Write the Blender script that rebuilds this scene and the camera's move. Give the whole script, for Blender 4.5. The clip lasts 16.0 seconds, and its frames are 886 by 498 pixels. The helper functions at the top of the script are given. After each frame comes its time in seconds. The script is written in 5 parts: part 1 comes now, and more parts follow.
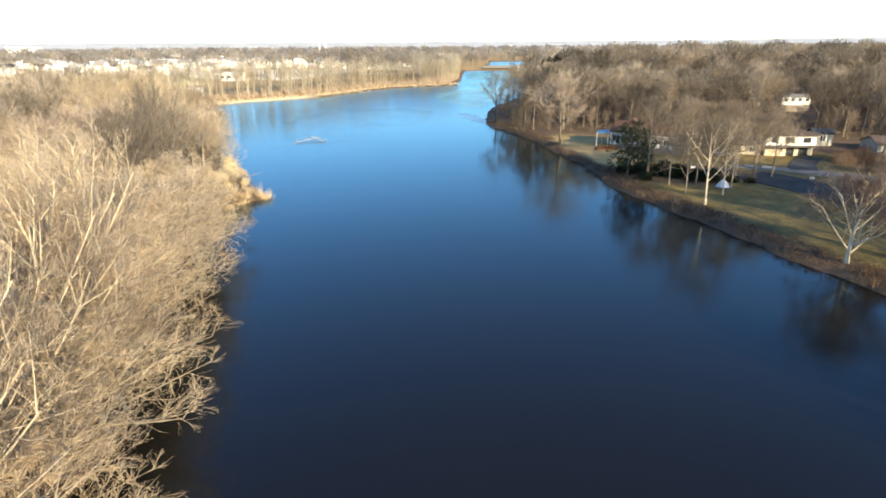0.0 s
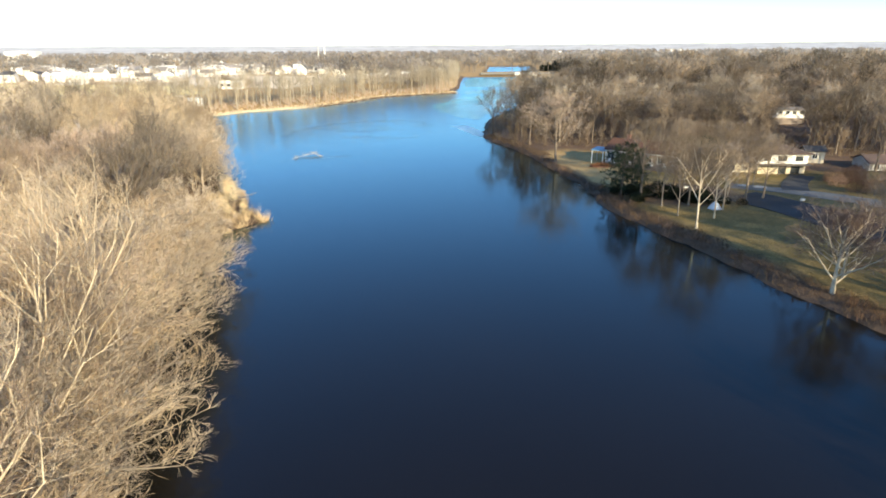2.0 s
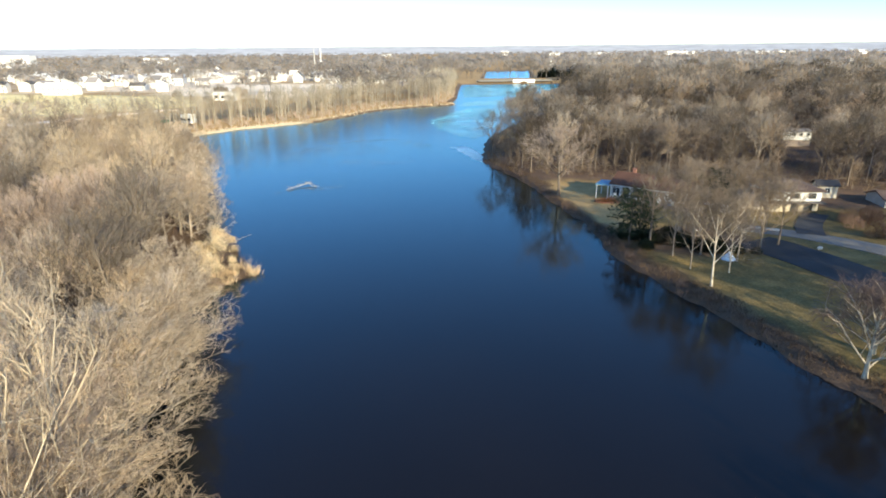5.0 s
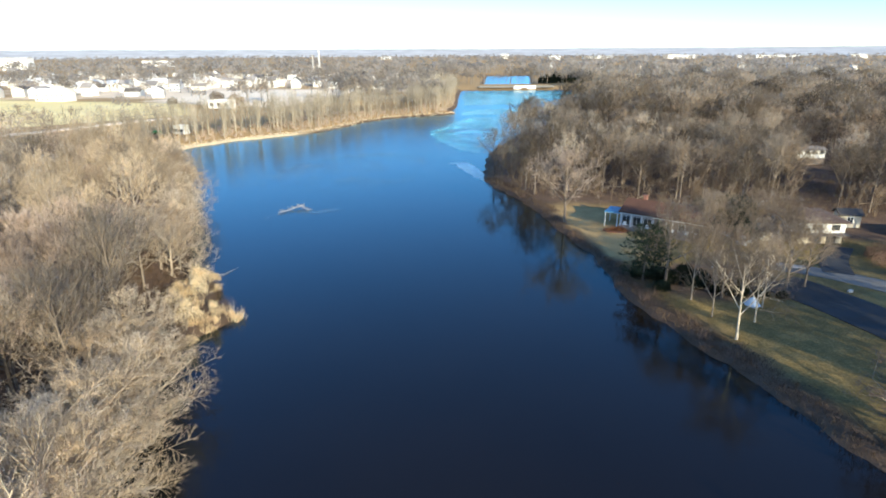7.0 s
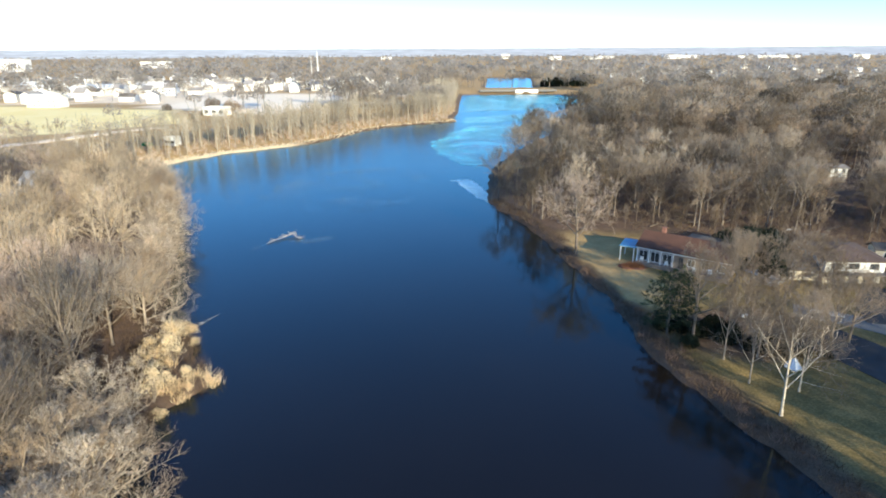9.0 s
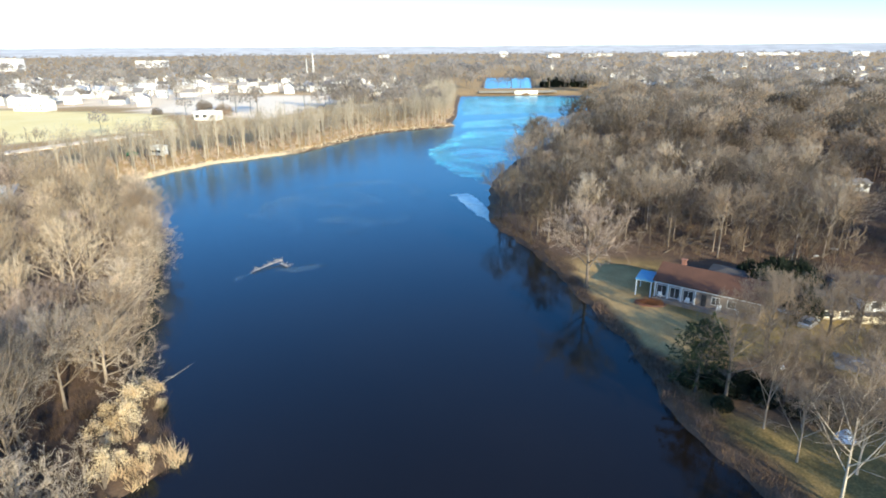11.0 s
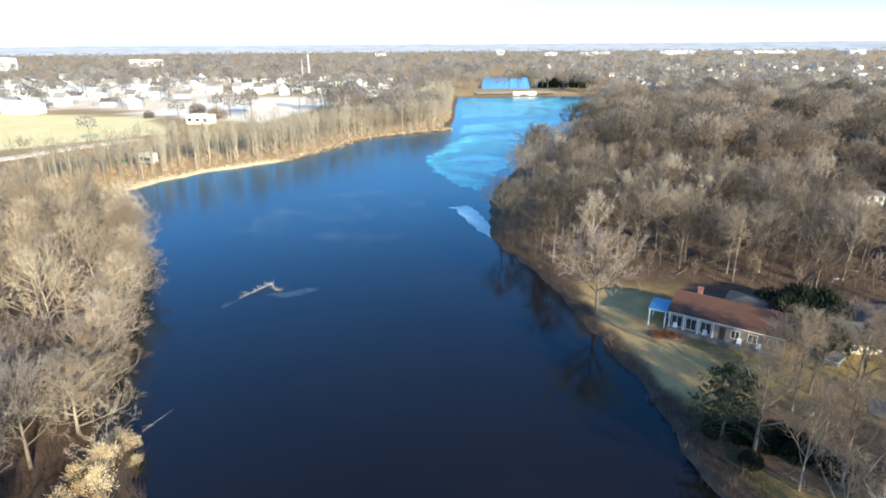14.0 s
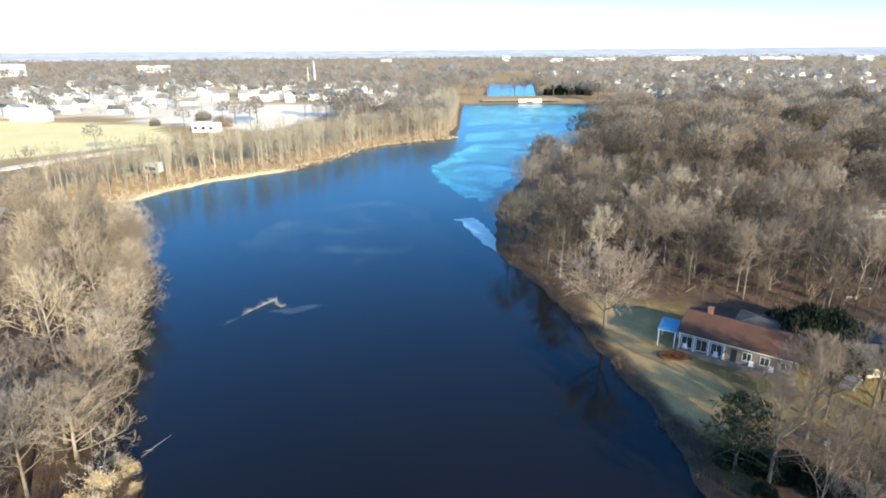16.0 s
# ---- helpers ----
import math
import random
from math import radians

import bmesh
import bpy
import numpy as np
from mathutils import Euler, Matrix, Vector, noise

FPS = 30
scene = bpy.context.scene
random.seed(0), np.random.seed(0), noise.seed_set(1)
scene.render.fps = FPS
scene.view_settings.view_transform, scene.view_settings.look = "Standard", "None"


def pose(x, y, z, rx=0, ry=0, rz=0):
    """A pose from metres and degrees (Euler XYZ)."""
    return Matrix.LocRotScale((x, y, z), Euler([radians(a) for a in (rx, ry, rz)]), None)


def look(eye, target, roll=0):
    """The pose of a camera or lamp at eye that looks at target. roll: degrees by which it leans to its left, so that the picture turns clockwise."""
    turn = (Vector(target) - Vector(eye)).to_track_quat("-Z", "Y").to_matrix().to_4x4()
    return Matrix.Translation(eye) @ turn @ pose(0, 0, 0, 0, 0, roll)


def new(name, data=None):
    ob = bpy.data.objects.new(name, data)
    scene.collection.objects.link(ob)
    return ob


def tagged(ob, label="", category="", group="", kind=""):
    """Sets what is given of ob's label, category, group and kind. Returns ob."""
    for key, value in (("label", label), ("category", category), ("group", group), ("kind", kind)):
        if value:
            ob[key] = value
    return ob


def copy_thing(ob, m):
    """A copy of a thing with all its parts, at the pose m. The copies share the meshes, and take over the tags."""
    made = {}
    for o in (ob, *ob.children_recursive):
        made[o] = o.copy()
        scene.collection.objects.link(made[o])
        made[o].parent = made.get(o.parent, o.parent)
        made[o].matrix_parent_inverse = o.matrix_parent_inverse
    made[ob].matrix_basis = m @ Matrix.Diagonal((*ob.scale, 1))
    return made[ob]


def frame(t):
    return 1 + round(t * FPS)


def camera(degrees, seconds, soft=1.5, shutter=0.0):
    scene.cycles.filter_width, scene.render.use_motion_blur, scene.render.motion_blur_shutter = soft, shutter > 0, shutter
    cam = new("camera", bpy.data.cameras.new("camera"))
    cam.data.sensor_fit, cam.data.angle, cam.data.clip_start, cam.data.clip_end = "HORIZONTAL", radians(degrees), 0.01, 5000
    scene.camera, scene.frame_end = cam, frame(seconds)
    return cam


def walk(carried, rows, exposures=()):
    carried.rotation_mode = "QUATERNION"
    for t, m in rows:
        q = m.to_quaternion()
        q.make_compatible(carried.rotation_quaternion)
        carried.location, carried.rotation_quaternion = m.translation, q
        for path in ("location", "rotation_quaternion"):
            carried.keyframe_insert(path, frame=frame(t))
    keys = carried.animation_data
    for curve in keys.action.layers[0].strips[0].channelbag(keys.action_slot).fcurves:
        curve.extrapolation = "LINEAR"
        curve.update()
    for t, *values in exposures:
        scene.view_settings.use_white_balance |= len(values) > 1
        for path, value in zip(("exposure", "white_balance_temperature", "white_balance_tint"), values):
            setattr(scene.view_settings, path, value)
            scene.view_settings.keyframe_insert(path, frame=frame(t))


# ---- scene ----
cam = camera(75.0, 16.0, soft=1.8)
PATH = [
    (0, (0.704, -0.205, 23.262), (0.692, 1.682, 22.6), -0.4),
    (0.5, (1.031, -0.302, 23.918), (1.016, 1.587, 23.261), -0.4),
    (1, (1.159, -0.367, 24.799), (1.145, 1.522, 24.143), -0.4),
    (1.5, (1.152, -0.415, 25.623), (1.141, 1.476, 24.969), -0.4),
    (2, (1.264, -0.395, 26.588), (1.255, 1.495, 25.935), -0.4),
    (2.5, (1.205, -0.158, 27.701), (1.195, 1.734, 27.051), -0.4),
    (3, (1.123, 0.389, 28.948), (1.115, 2.281, 28.297), -0.5),
    (3.5, (1.055, 1.528, 30.065), (1.047, 3.42, 29.416), -0.4),
    (4, (0.936, 3.243, 31.091), (0.932, 5.133, 30.439), -0.5),
    (6.5, (0.895, 13.263, 35.512), (0.899, 15.155, 34.863), -0.4),
    (7, (0.897, 15.722, 36.374), (0.899, 17.615, 35.728), -0.3),
    (7.5, (0.827, 18.264, 37.51), (0.829, 20.157, 36.863), -0.3),
    (8, (0.819, 21.166, 38.475), (0.821, 23.059, 37.828), -0.3),
    (8.5, (0.801, 23.932, 39.343), (0.801, 25.824, 38.696), -0.3),
    (9, (0.666, 26.88, 40.227), (0.667, 28.772, 39.579), -0.3),
    (11.5, (0.662, 40.705, 43.838), (0.669, 42.594, 43.181), -0.4),
    (12, (0.619, 42.495, 44.396), (0.617, 44.389, 43.752), -0.3),
    (12.5, (0.535, 43.596, 44.564), (0.537, 45.486, 43.91), -0.4),
    (13, (0.178, 44.571, 45.042), (0.191, 46.46, 44.385), -0.4),
    (13.5, (0.11, 45.383, 45.335), (0.118, 47.272, 44.677), -0.4),
    (14, (0.097, 46.051, 45.841), (0.114, 47.938, 45.177), -0.4),
    (14.5, (0.31, 46.81, 46.225), (0.314, 48.7, 45.571), -0.4),
    (15, (0.14, 47.025, 46.343), (0.148, 48.911, 45.676), -0.4),
    (15.5, (0.001, 47.298, 46.778), (0.012, 49.185, 46.115), -0.4),
    (16, (0.067, 48.137, 47.428), (0.067, 50.029, 46.781), -0.4),
]
EXPOSURES = [(0.0, 0.94, 6050, 5), (3.0, 0.79, 5880, 5), (7.0, 0.74, 5380, 4), (11.5, 0.84, 5300, 4), (16.0, 0.88, 5280, 4)]
walk(cam, [(t, look(eye, target, roll)) for t, eye, target, roll in PATH], EXPOSURES)

# ---- light: a low winter sun behind and to the east of the flight ----
SUN_AZ, SUN_EL = 150.0, 18.5
to_sun = Vector((math.sin(radians(SUN_AZ)) * math.cos(radians(SUN_EL)), math.cos(radians(SUN_AZ)) * math.cos(radians(SUN_EL)), math.sin(radians(SUN_EL))))
world = bpy.data.worlds.new("world")
scene.world = world
world.use_nodes = True
wn = world.node_tree.nodes
sky = wn.new("ShaderNodeTexSky")
sky.sky_type, sky.sun_disc = "NISHITA", False
sky.sun_elevation, sky.sun_rotation = radians(SUN_EL), radians(SUN_AZ)
sky.air_density, sky.dust_density, sky.ozone_density = 1.1, 0.0, 4.8
wn["Background"].inputs["Strength"].default_value = 0.15
world.node_tree.links.new(sky.outputs["Color"], wn["Background"].inputs["Color"])
sun = new("sun", bpy.data.lights.new("sun", "SUN"))
sun.data.energy, sun.data.angle, sun.data.color = 6.0, radians(0.6), (1.0, 0.79, 0.48)
sun.matrix_world = look(to_sun * 100, (0, 0, 0))

# ---- materials ----
rng = np.random.default_rng(7)


def nodes_of(name):
    m = bpy.data.materials.new(name)
    m.use_nodes = True
    return m, m.node_tree.nodes, m.node_tree.links, m.node_tree.nodes["Principled BSDF"]


def noise_tex(n, l, scale, detail=4.0, vec=None):
    t = n.new("ShaderNodeTexNoise")
    t.inputs["Scale"].default_value, t.inputs["Detail"].default_value = scale, detail
    if vec is not None:
        l.new(vec, t.inputs["Vector"])
    return t.outputs["Fac"]


def ramp(n, l, fac, stops):
    r = n.new("ShaderNodeValToRGB")
    while len(r.color_ramp.elements) < len(stops):
        r.color_ramp.elements.new(0.5)
    for e, (p, c) in zip(r.color_ramp.elements, stops):
        e.position, e.color = p, (*c, 1)
    l.new(fac, r.inputs["Fac"])
    return r.outputs["Color"]


def mix(n, l, fac, a, b, blend="MIX"):
    m = n.new("ShaderNodeMix")
    m.data_type, m.blend_type = "RGBA", blend
    for sock, v in ((m.inputs[0], fac), (m.inputs[6], a), (m.inputs[7], b)):
        if isinstance(v, (int, float)):
            sock.default_value = v
        elif isinstance(v, tuple):
            sock.default_value = (*v, 1)
        else:
            l.new(v, sock)
    return m.outputs[2]


def bump(n, l, b, height, strength, dist):
    k = n.new("ShaderNodeBump")
    k.inputs["Strength"].default_value, k.inputs["Distance"].default_value = strength, dist
    l.new(height, k.inputs["Height"])
    l.new(k.outputs["Normal"], b.inputs["Normal"])


def attr(n, name):
    a = n.new("ShaderNodeAttribute")
    a.attribute_name = name
    return a.outputs["Fac"]


def surface(name, low, high, scale=2.0, fine=18.0, rough=0.8, metal=0.0, relief=0.3, dist=0.02, vary=0.0):
    """A weathered surface: two scales of tone between low and high, a fine relief."""
    m, n, l, b = nodes_of(name)
    co = n.new("ShaderNodeTexCoord").outputs["Object"]
    big, small = noise_tex(n, l, scale, 3, co), noise_tex(n, l, fine, 5, co)
    c = ramp(n, l, mix(n, l, 0.45, big, small), [(0.32, low), (0.68, high)])
    if vary:
        info = n.new("ShaderNodeObjectInfo")
        c = mix(n, l, vary, c, ramp(n, l, info.outputs["Random"], [(0.0, tuple(v * 0.55 for v in low)), (1.0, tuple(min(1, v * 1.35) for v in high))]))
    l.new(c, b.inputs["Base Color"])
    b.inputs["Roughness"].default_value, b.inputs["Metallic"].default_value = rough, metal
    if relief:
        bump(n, l, b, small, relief, dist)
    return m


def twig_mat(name, low, high, island=0.35, glow=0.3, sparse=0.0):
    """Twigs: tone by tree and by twig; fine sprays let part of the light through."""
    m, n, l, b = nodes_of(name)
    info, geo = n.new("ShaderNodeObjectInfo"), n.new("ShaderNodeNewGeometry")
    add = n.new("ShaderNodeMath")
    add.operation = "ADD"
    l.new(info.outputs["Random"], add.inputs[0])
    l.new(attr(n, "tone"), add.inputs[1])
    fr = n.new("ShaderNodeMath")
    fr.operation = "FRACT"
    l.new(add.outputs[0], fr.inputs[0])
    c = mix(n, l, island, fr.outputs[0], geo.outputs["Random Per Island"])
    colour = ramp(n, l, c, [(0.05, low), (0.95, high)])
    l.new(colour, b.inputs["Base Color"])
    b.inputs["Roughness"].default_value = 0.85
    b.inputs["Specular IOR Level"].default_value = 0.2
    end = b.outputs[0]
    for share, kind_ in ((glow, "ShaderNodeBsdfTranslucent"), (sparse, "ShaderNodeBsdfTransparent")):
        if share > 0:
            other, both = n.new(kind_), n.new("ShaderNodeMixShader")
            both.inputs[0].default_value = share
            l.new(end, both.inputs[1])
            l.new(other.outputs[0], both.inputs[2])
            if kind_ == "ShaderNodeBsdfTranslucent":
                l.new(colour, other.inputs["Color"])
            end = both.outputs[0]
    out = [q for q in n if q.type == "OUTPUT_MATERIAL"][0]
    l.new(end, out.inputs["Surface"])
    return m


M_TWIG_GOLD = twig_mat("twig_gold", (0.30, 0.215, 0.135), (0.90, 0.725, 0.51), 0.3, 0.45)
M_TWIG_GREY = twig_mat("twig_grey", (0.24, 0.185, 0.135), (0.78, 0.655, 0.50), 0.25, 0.4)
M_TWIG_BROWN = twig_mat("twig_brown", (0.14, 0.110, 0.078), (0.62, 0.49, 0.345), 0.05, 0.68, 0.1)
M_TWIG_DULL = twig_mat("twig_dull", (0.14, 0.112, 0.085), (0.70, 0.58, 0.43), 0.15, 0.45, 0.1)
M_TWIG_PALE = twig_mat("twig_pale", (0.30, 0.255, 0.19), (0.70, 0.61, 0.47), 0.4, 0.4)
M_TWIG_RED = twig_mat("twig_red", (0.13, 0.08, 0.06), (0.36, 0.245, 0.18), 0.35, 0.4)
# far and horizon twigs are lightened: distance haze is put into their colours
M_TWIG_FAR_HAZED = twig_mat("twig_far_hazed", (0.26, 0.225, 0.185), (0.58, 0.50, 0.41), 0.06, 0.6, 0.2)
M_TWIG_HORIZON_HAZED = twig_mat("twig_horizon_hazed", (0.32, 0.285, 0.25), (0.56, 0.495, 0.425), 0.06, 0.6, 0.2)
M_TWIG_HAZE = twig_mat("twig_haze", (0.147, 0.113, 0.082), (0.41, 0.32, 0.231), 0.3, 0.45, 0.15)
M_TWIG_STRAW = twig_mat("twig_straw", (0.27, 0.20, 0.125), (0.92, 0.74, 0.50), 0.2, 0.45, 0.1)
M_TWIG_ROSE = twig_mat("twig_rose", (0.09, 0.066, 0.056), (0.25, 0.187, 0.158), 0.3, 0.4)
M_TWIG_RUSSET = twig_mat("twig_russet", (0.15, 0.085, 0.05), (0.44, 0.28, 0.17), 0.3, 0.4)
M_LEAF_TAN = twig_mat("withered_leaf", (0.62, 0.44, 0.22), (0.97, 0.84, 0.58), 0.6, 0.45)
M_TWIG_TAN = twig_mat("twig_tan", (0.20, 0.150, 0.115), (0.72, 0.57, 0.44), 0.3, 0.4)
M_RUST = twig_mat("rust_plants", (0.14, 0.055, 0.025), (0.36, 0.17, 0.08), 0.6)
# darker than the pine needles: the shade between the houses is in this colour
M_EVERGREEN = twig_mat("evergreen", (0.008, 0.012, 0.008), (0.030, 0.040, 0.022), 0.5, 0.15)
M_NEEDLE = twig_mat("pine_needles", (0.016, 0.024, 0.013), (0.055, 0.072, 0.036), 0.5, 0.2)
M_REED = twig_mat("dry_reed", (0.78, 0.60, 0.36), (0.96, 0.86, 0.66), 0.5, 0.45)
M_GRASS = twig_mat("dry_bank_grass", (0.045, 0.032, 0.024), (0.19, 0.13, 0.085), 0.7)
M_BARK = surface("bark_brown", (0.10, 0.075, 0.055), (0.26, 0.21, 0.16), 1.2, 9.0, 0.9, relief=0.8, dist=0.06, vary=0.3)
M_BARK_PALE = surface("bark_pale", (0.31, 0.255, 0.18), (0.68, 0.57, 0.42), 1.0, 6.0, 0.85, relief=0.6, dist=0.05, vary=0.2)
M_BARK_MID = surface("bark_beige", (0.19, 0.15, 0.11), (0.46, 0.38, 0.29), 1.0, 6.0, 0.88, relief=0.7, dist=0.05, vary=0.25)
M_WHITE = surface("white_paint", (0.68, 0.67, 0.63), (0.84, 0.83, 0.80), 0.8, 9.0, 0.55, relief=0.1, vary=0.15)
M_CREAM = surface("cream_siding", (0.56, 0.48, 0.34), (0.72, 0.64, 0.48), 0.7, 9.0, 0.65, relief=0.15)
M_ROOF_BROWN = surface("brown_shingle", (0.045, 0.021, 0.013), (0.115, 0.054, 0.032), 0.5, 5.0, 0.9, relief=0.6, dist=0.03, vary=0.35)
M_ROOF_DARK = surface("dark_shingle", (0.045, 0.04, 0.038), (0.12, 0.105, 0.095), 0.5, 5.0, 0.9, relief=0.6, dist=0.03, vary=0.35)
M_ROOF_TIN = surface("pale_blue_roof_panel", (0.11, 0.29, 0.48), (0.19, 0.41, 0.62), 0.6, 6.0, 0.35, relief=0.1)
M_ROOF_UMBER = surface("umber_shingle", (0.05, 0.032, 0.026), (0.13, 0.088, 0.07), 0.5, 5.0, 0.9, relief=0.6, dist=0.03, vary=0.35)
M_FARROOF = surface("far_roof", (0.10, 0.09, 0.085), (0.34, 0.31, 0.29), 0.05, 2.0, 0.85, relief=0.0, vary=0.6)
M_FARWALL = surface("far_wall", (0.62, 0.58, 0.52), (0.86, 0.84, 0.80), 0.05, 2.0, 0.7, relief=0.0, vary=0.4)
M_BRICK = surface("brick_red", (0.20, 0.09, 0.06), (0.36, 0.18, 0.13), 2.0, 14.0, 0.9, relief=0.5)
M_ASPHALT = surface("asphalt", (0.022, 0.023, 0.027), (0.055, 0.056, 0.06), 0.25, 20.0, 0.9, relief=0.3)
M_CONCRETE = surface("concrete", (0.42, 0.40, 0.36), (0.62, 0.60, 0.56), 0.15, 6.0, 0.85, relief=0.3)
M_LOT = surface("pale_lot", (0.72, 0.58, 0.44), (0.90, 0.78, 0.64), 0.03, 0.6, 0.9, relief=0.0)
M_LANE = surface("worn_lane", (0.13, 0.125, 0.115), (0.24, 0.225, 0.205), 0.2, 8.0, 0.9, relief=0.3)
M_METAL = surface("galvanised_metal", (0.42, 0.43, 0.45), (0.62, 0.62, 0.62), 2.0, 20.0, 0.45, metal=0.7, relief=0.05)
M_DARK = surface("dark_paint", (0.02, 0.02, 0.024), (0.05, 0.05, 0.055), 2.0, 20.0, 0.5, relief=0.05)
M_LOGWOOD = surface("bleached_log", (0.26, 0.23, 0.19), (0.48, 0.43, 0.37), 2.0, 14.0, 0.85, relief=0.7, dist=0.04)
M_CLOTH = surface("white_canvas", (0.70, 0.71, 0.72), (0.86, 0.86, 0.86), 2.0, 14.0, 0.75, relief=0.1)
M_GREYWALL = surface("grey_siding", (0.28, 0.27, 0.25), (0.42, 0.40, 0.37), 0.7, 9.0, 0.7, relief=0.15)
M_TAUPE = surface("taupe_siding", (0.17, 0.135, 0.11), (0.29, 0.235, 0.195), 0.7, 9.0, 0.75, relief=0.2)
M_GREEN = surface("green_tarp", (0.03, 0.16, 0.06), (0.07, 0.28, 0.11), 2.0, 14.0, 0.6, relief=0.1)


def glass_mat():
    m, n, l, b = nodes_of("window_glass")
    co = n.new("ShaderNodeTexCoord").outputs["Object"]
    l.new(ramp(n, l, noise_tex(n, l, 0.7, 2, co), [(0.3, (0.02, 0.025, 0.03)), (0.7, (0.06, 0.065, 0.07))]), b.inputs["Base Color"])
    b.inputs["Roughness"].default_value = 0.06
    return m


M_GLASS = glass_mat()


def water_mat():
    """Peaty brown water below a rippled surface whose gloss follows Fresnel's law."""
    m, n, l, b = nodes_of("lake_water")
    co = n.new("ShaderNodeTexCoord").outputs["Object"]
    body, gloss, both, fres = n.new("ShaderNodeBsdfDiffuse"), n.new("ShaderNodeBsdfGlossy"), n.new("ShaderNodeMixShader"), n.new("ShaderNodeFresnel")
    l.new(ramp(n, l, noise_tex(n, l, 0.03, 3, co), [(0.3, (0.0078, 0.0058, 0.0044)), (0.7, (0.0112, 0.0084, 0.0064))]), body.inputs["Color"])
    gloss.inputs["Color"].default_value = (0.66, 0.87, 1.0, 1)
    axes, reach = n.new("ShaderNodeSeparateXYZ"), n.new("ShaderNodeMapRange")
    l.new(co, axes.inputs[0])
    l.new(axes.outputs["Y"], reach.inputs["Value"])
    reach.inputs["From Min"].default_value, reach.inputs["From Max"].default_value = 130.0, 260.0
    calm = ramp(n, l, noise_tex(n, l, 0.012, 3, co), [(0.35, (0.08,) * 3), (0.65, (0.15,) * 3)])
    # the water lies still in the lee of the east bank
    across, lee = n.new("ShaderNodeMath"), n.new("ShaderNodeMapRange")
    across.operation = "MULTIPLY_ADD"
    across.inputs[1].default_value = 0.42
    l.new(axes.outputs["Y"], across.inputs[0])
    l.new(axes.outputs["X"], across.inputs[2])
    l.new(across.outputs[0], lee.inputs["Value"])
    lee.inputs["From Min"].default_value, lee.inputs["From Max"].default_value = 44.0, 66.0
    still = mix(n, l, lee.outputs["Result"], calm, (0.068, 0.068, 0.068))
    l.new(mix(n, l, reach.outputs["Result"], still, (0.21, 0.21, 0.21)), gloss.inputs["Roughness"])
    fres.inputs["IOR"].default_value = 1.38
    k = n.new("ShaderNodeBump")
    l.new(mix(n, l, lee.outputs["Result"], (0.5, 0.5, 0.5), (0.2, 0.2, 0.2)), k.inputs["Strength"])
    k.inputs["Distance"].default_value = 0.03
    l.new(mix(n, l, 0.4, noise_tex(n, l, 2.2, 3, co), noise_tex(n, l, 7.0, 3, co)), k.inputs["Height"])
    for node in (body, gloss, fres):
        l.new(k.outputs["Normal"], node.inputs["Normal"])
    l.new(fres.outputs[0], both.inputs[0])
    l.new(body.outputs[0], both.inputs[1])
    l.new(gloss.outputs[0], both.inputs[2])
    n.remove(b)
    l.new(both.outputs[0], [q for q in n if q.type == "OUTPUT_MATERIAL"][0].inputs["Surface"])
    return m


M_WATER = water_mat()


def ice_mat(name, low, high, rough, thin, thick, first=0.36, full=0.62):
    """Ice whose cover thins out in wisps."""
    m, n, l, b = nodes_of(name)
    co = n.new("ShaderNodeTexCoord").outputs["Object"]
    warp = n.new("ShaderNodeTexNoise")
    warp.inputs["Scale"].default_value, warp.inputs["Detail"].default_value, warp.inputs["Distortion"].default_value = 0.04, 6.0, 1.0
    l.new(co, warp.inputs["Vector"])
    t = mix(n, l, 0.3, warp.outputs["Fac"], noise_tex(n, l, 0.8, 5, co))
    l.new(ramp(n, l, t, [(0.30, low), (0.70, high)]), b.inputs["Base Color"])
    l.new(ramp(n, l, t, [(first, (thin,) * 3), (full, (thick,) * 3)]), b.inputs["Alpha"])
    b.inputs["Roughness"].default_value = rough
    return m


M_ICE = ice_mat("thin_ice", (0.24, 0.44, 0.50), (0.60, 0.78, 0.82), 0.3, 0.6, 0.98)
M_ICE_THIN = ice_mat("blue_ice", (0.02, 0.25, 0.36), (0.17, 0.66, 0.74), 0.2, 0.25, 0.85)
M_SKIN = ice_mat("ice_skin", (0.08, 0.12, 0.15), (0.24, 0.32, 0.38), 0.25, 0.0, 0.3, 0.47, 0.72)


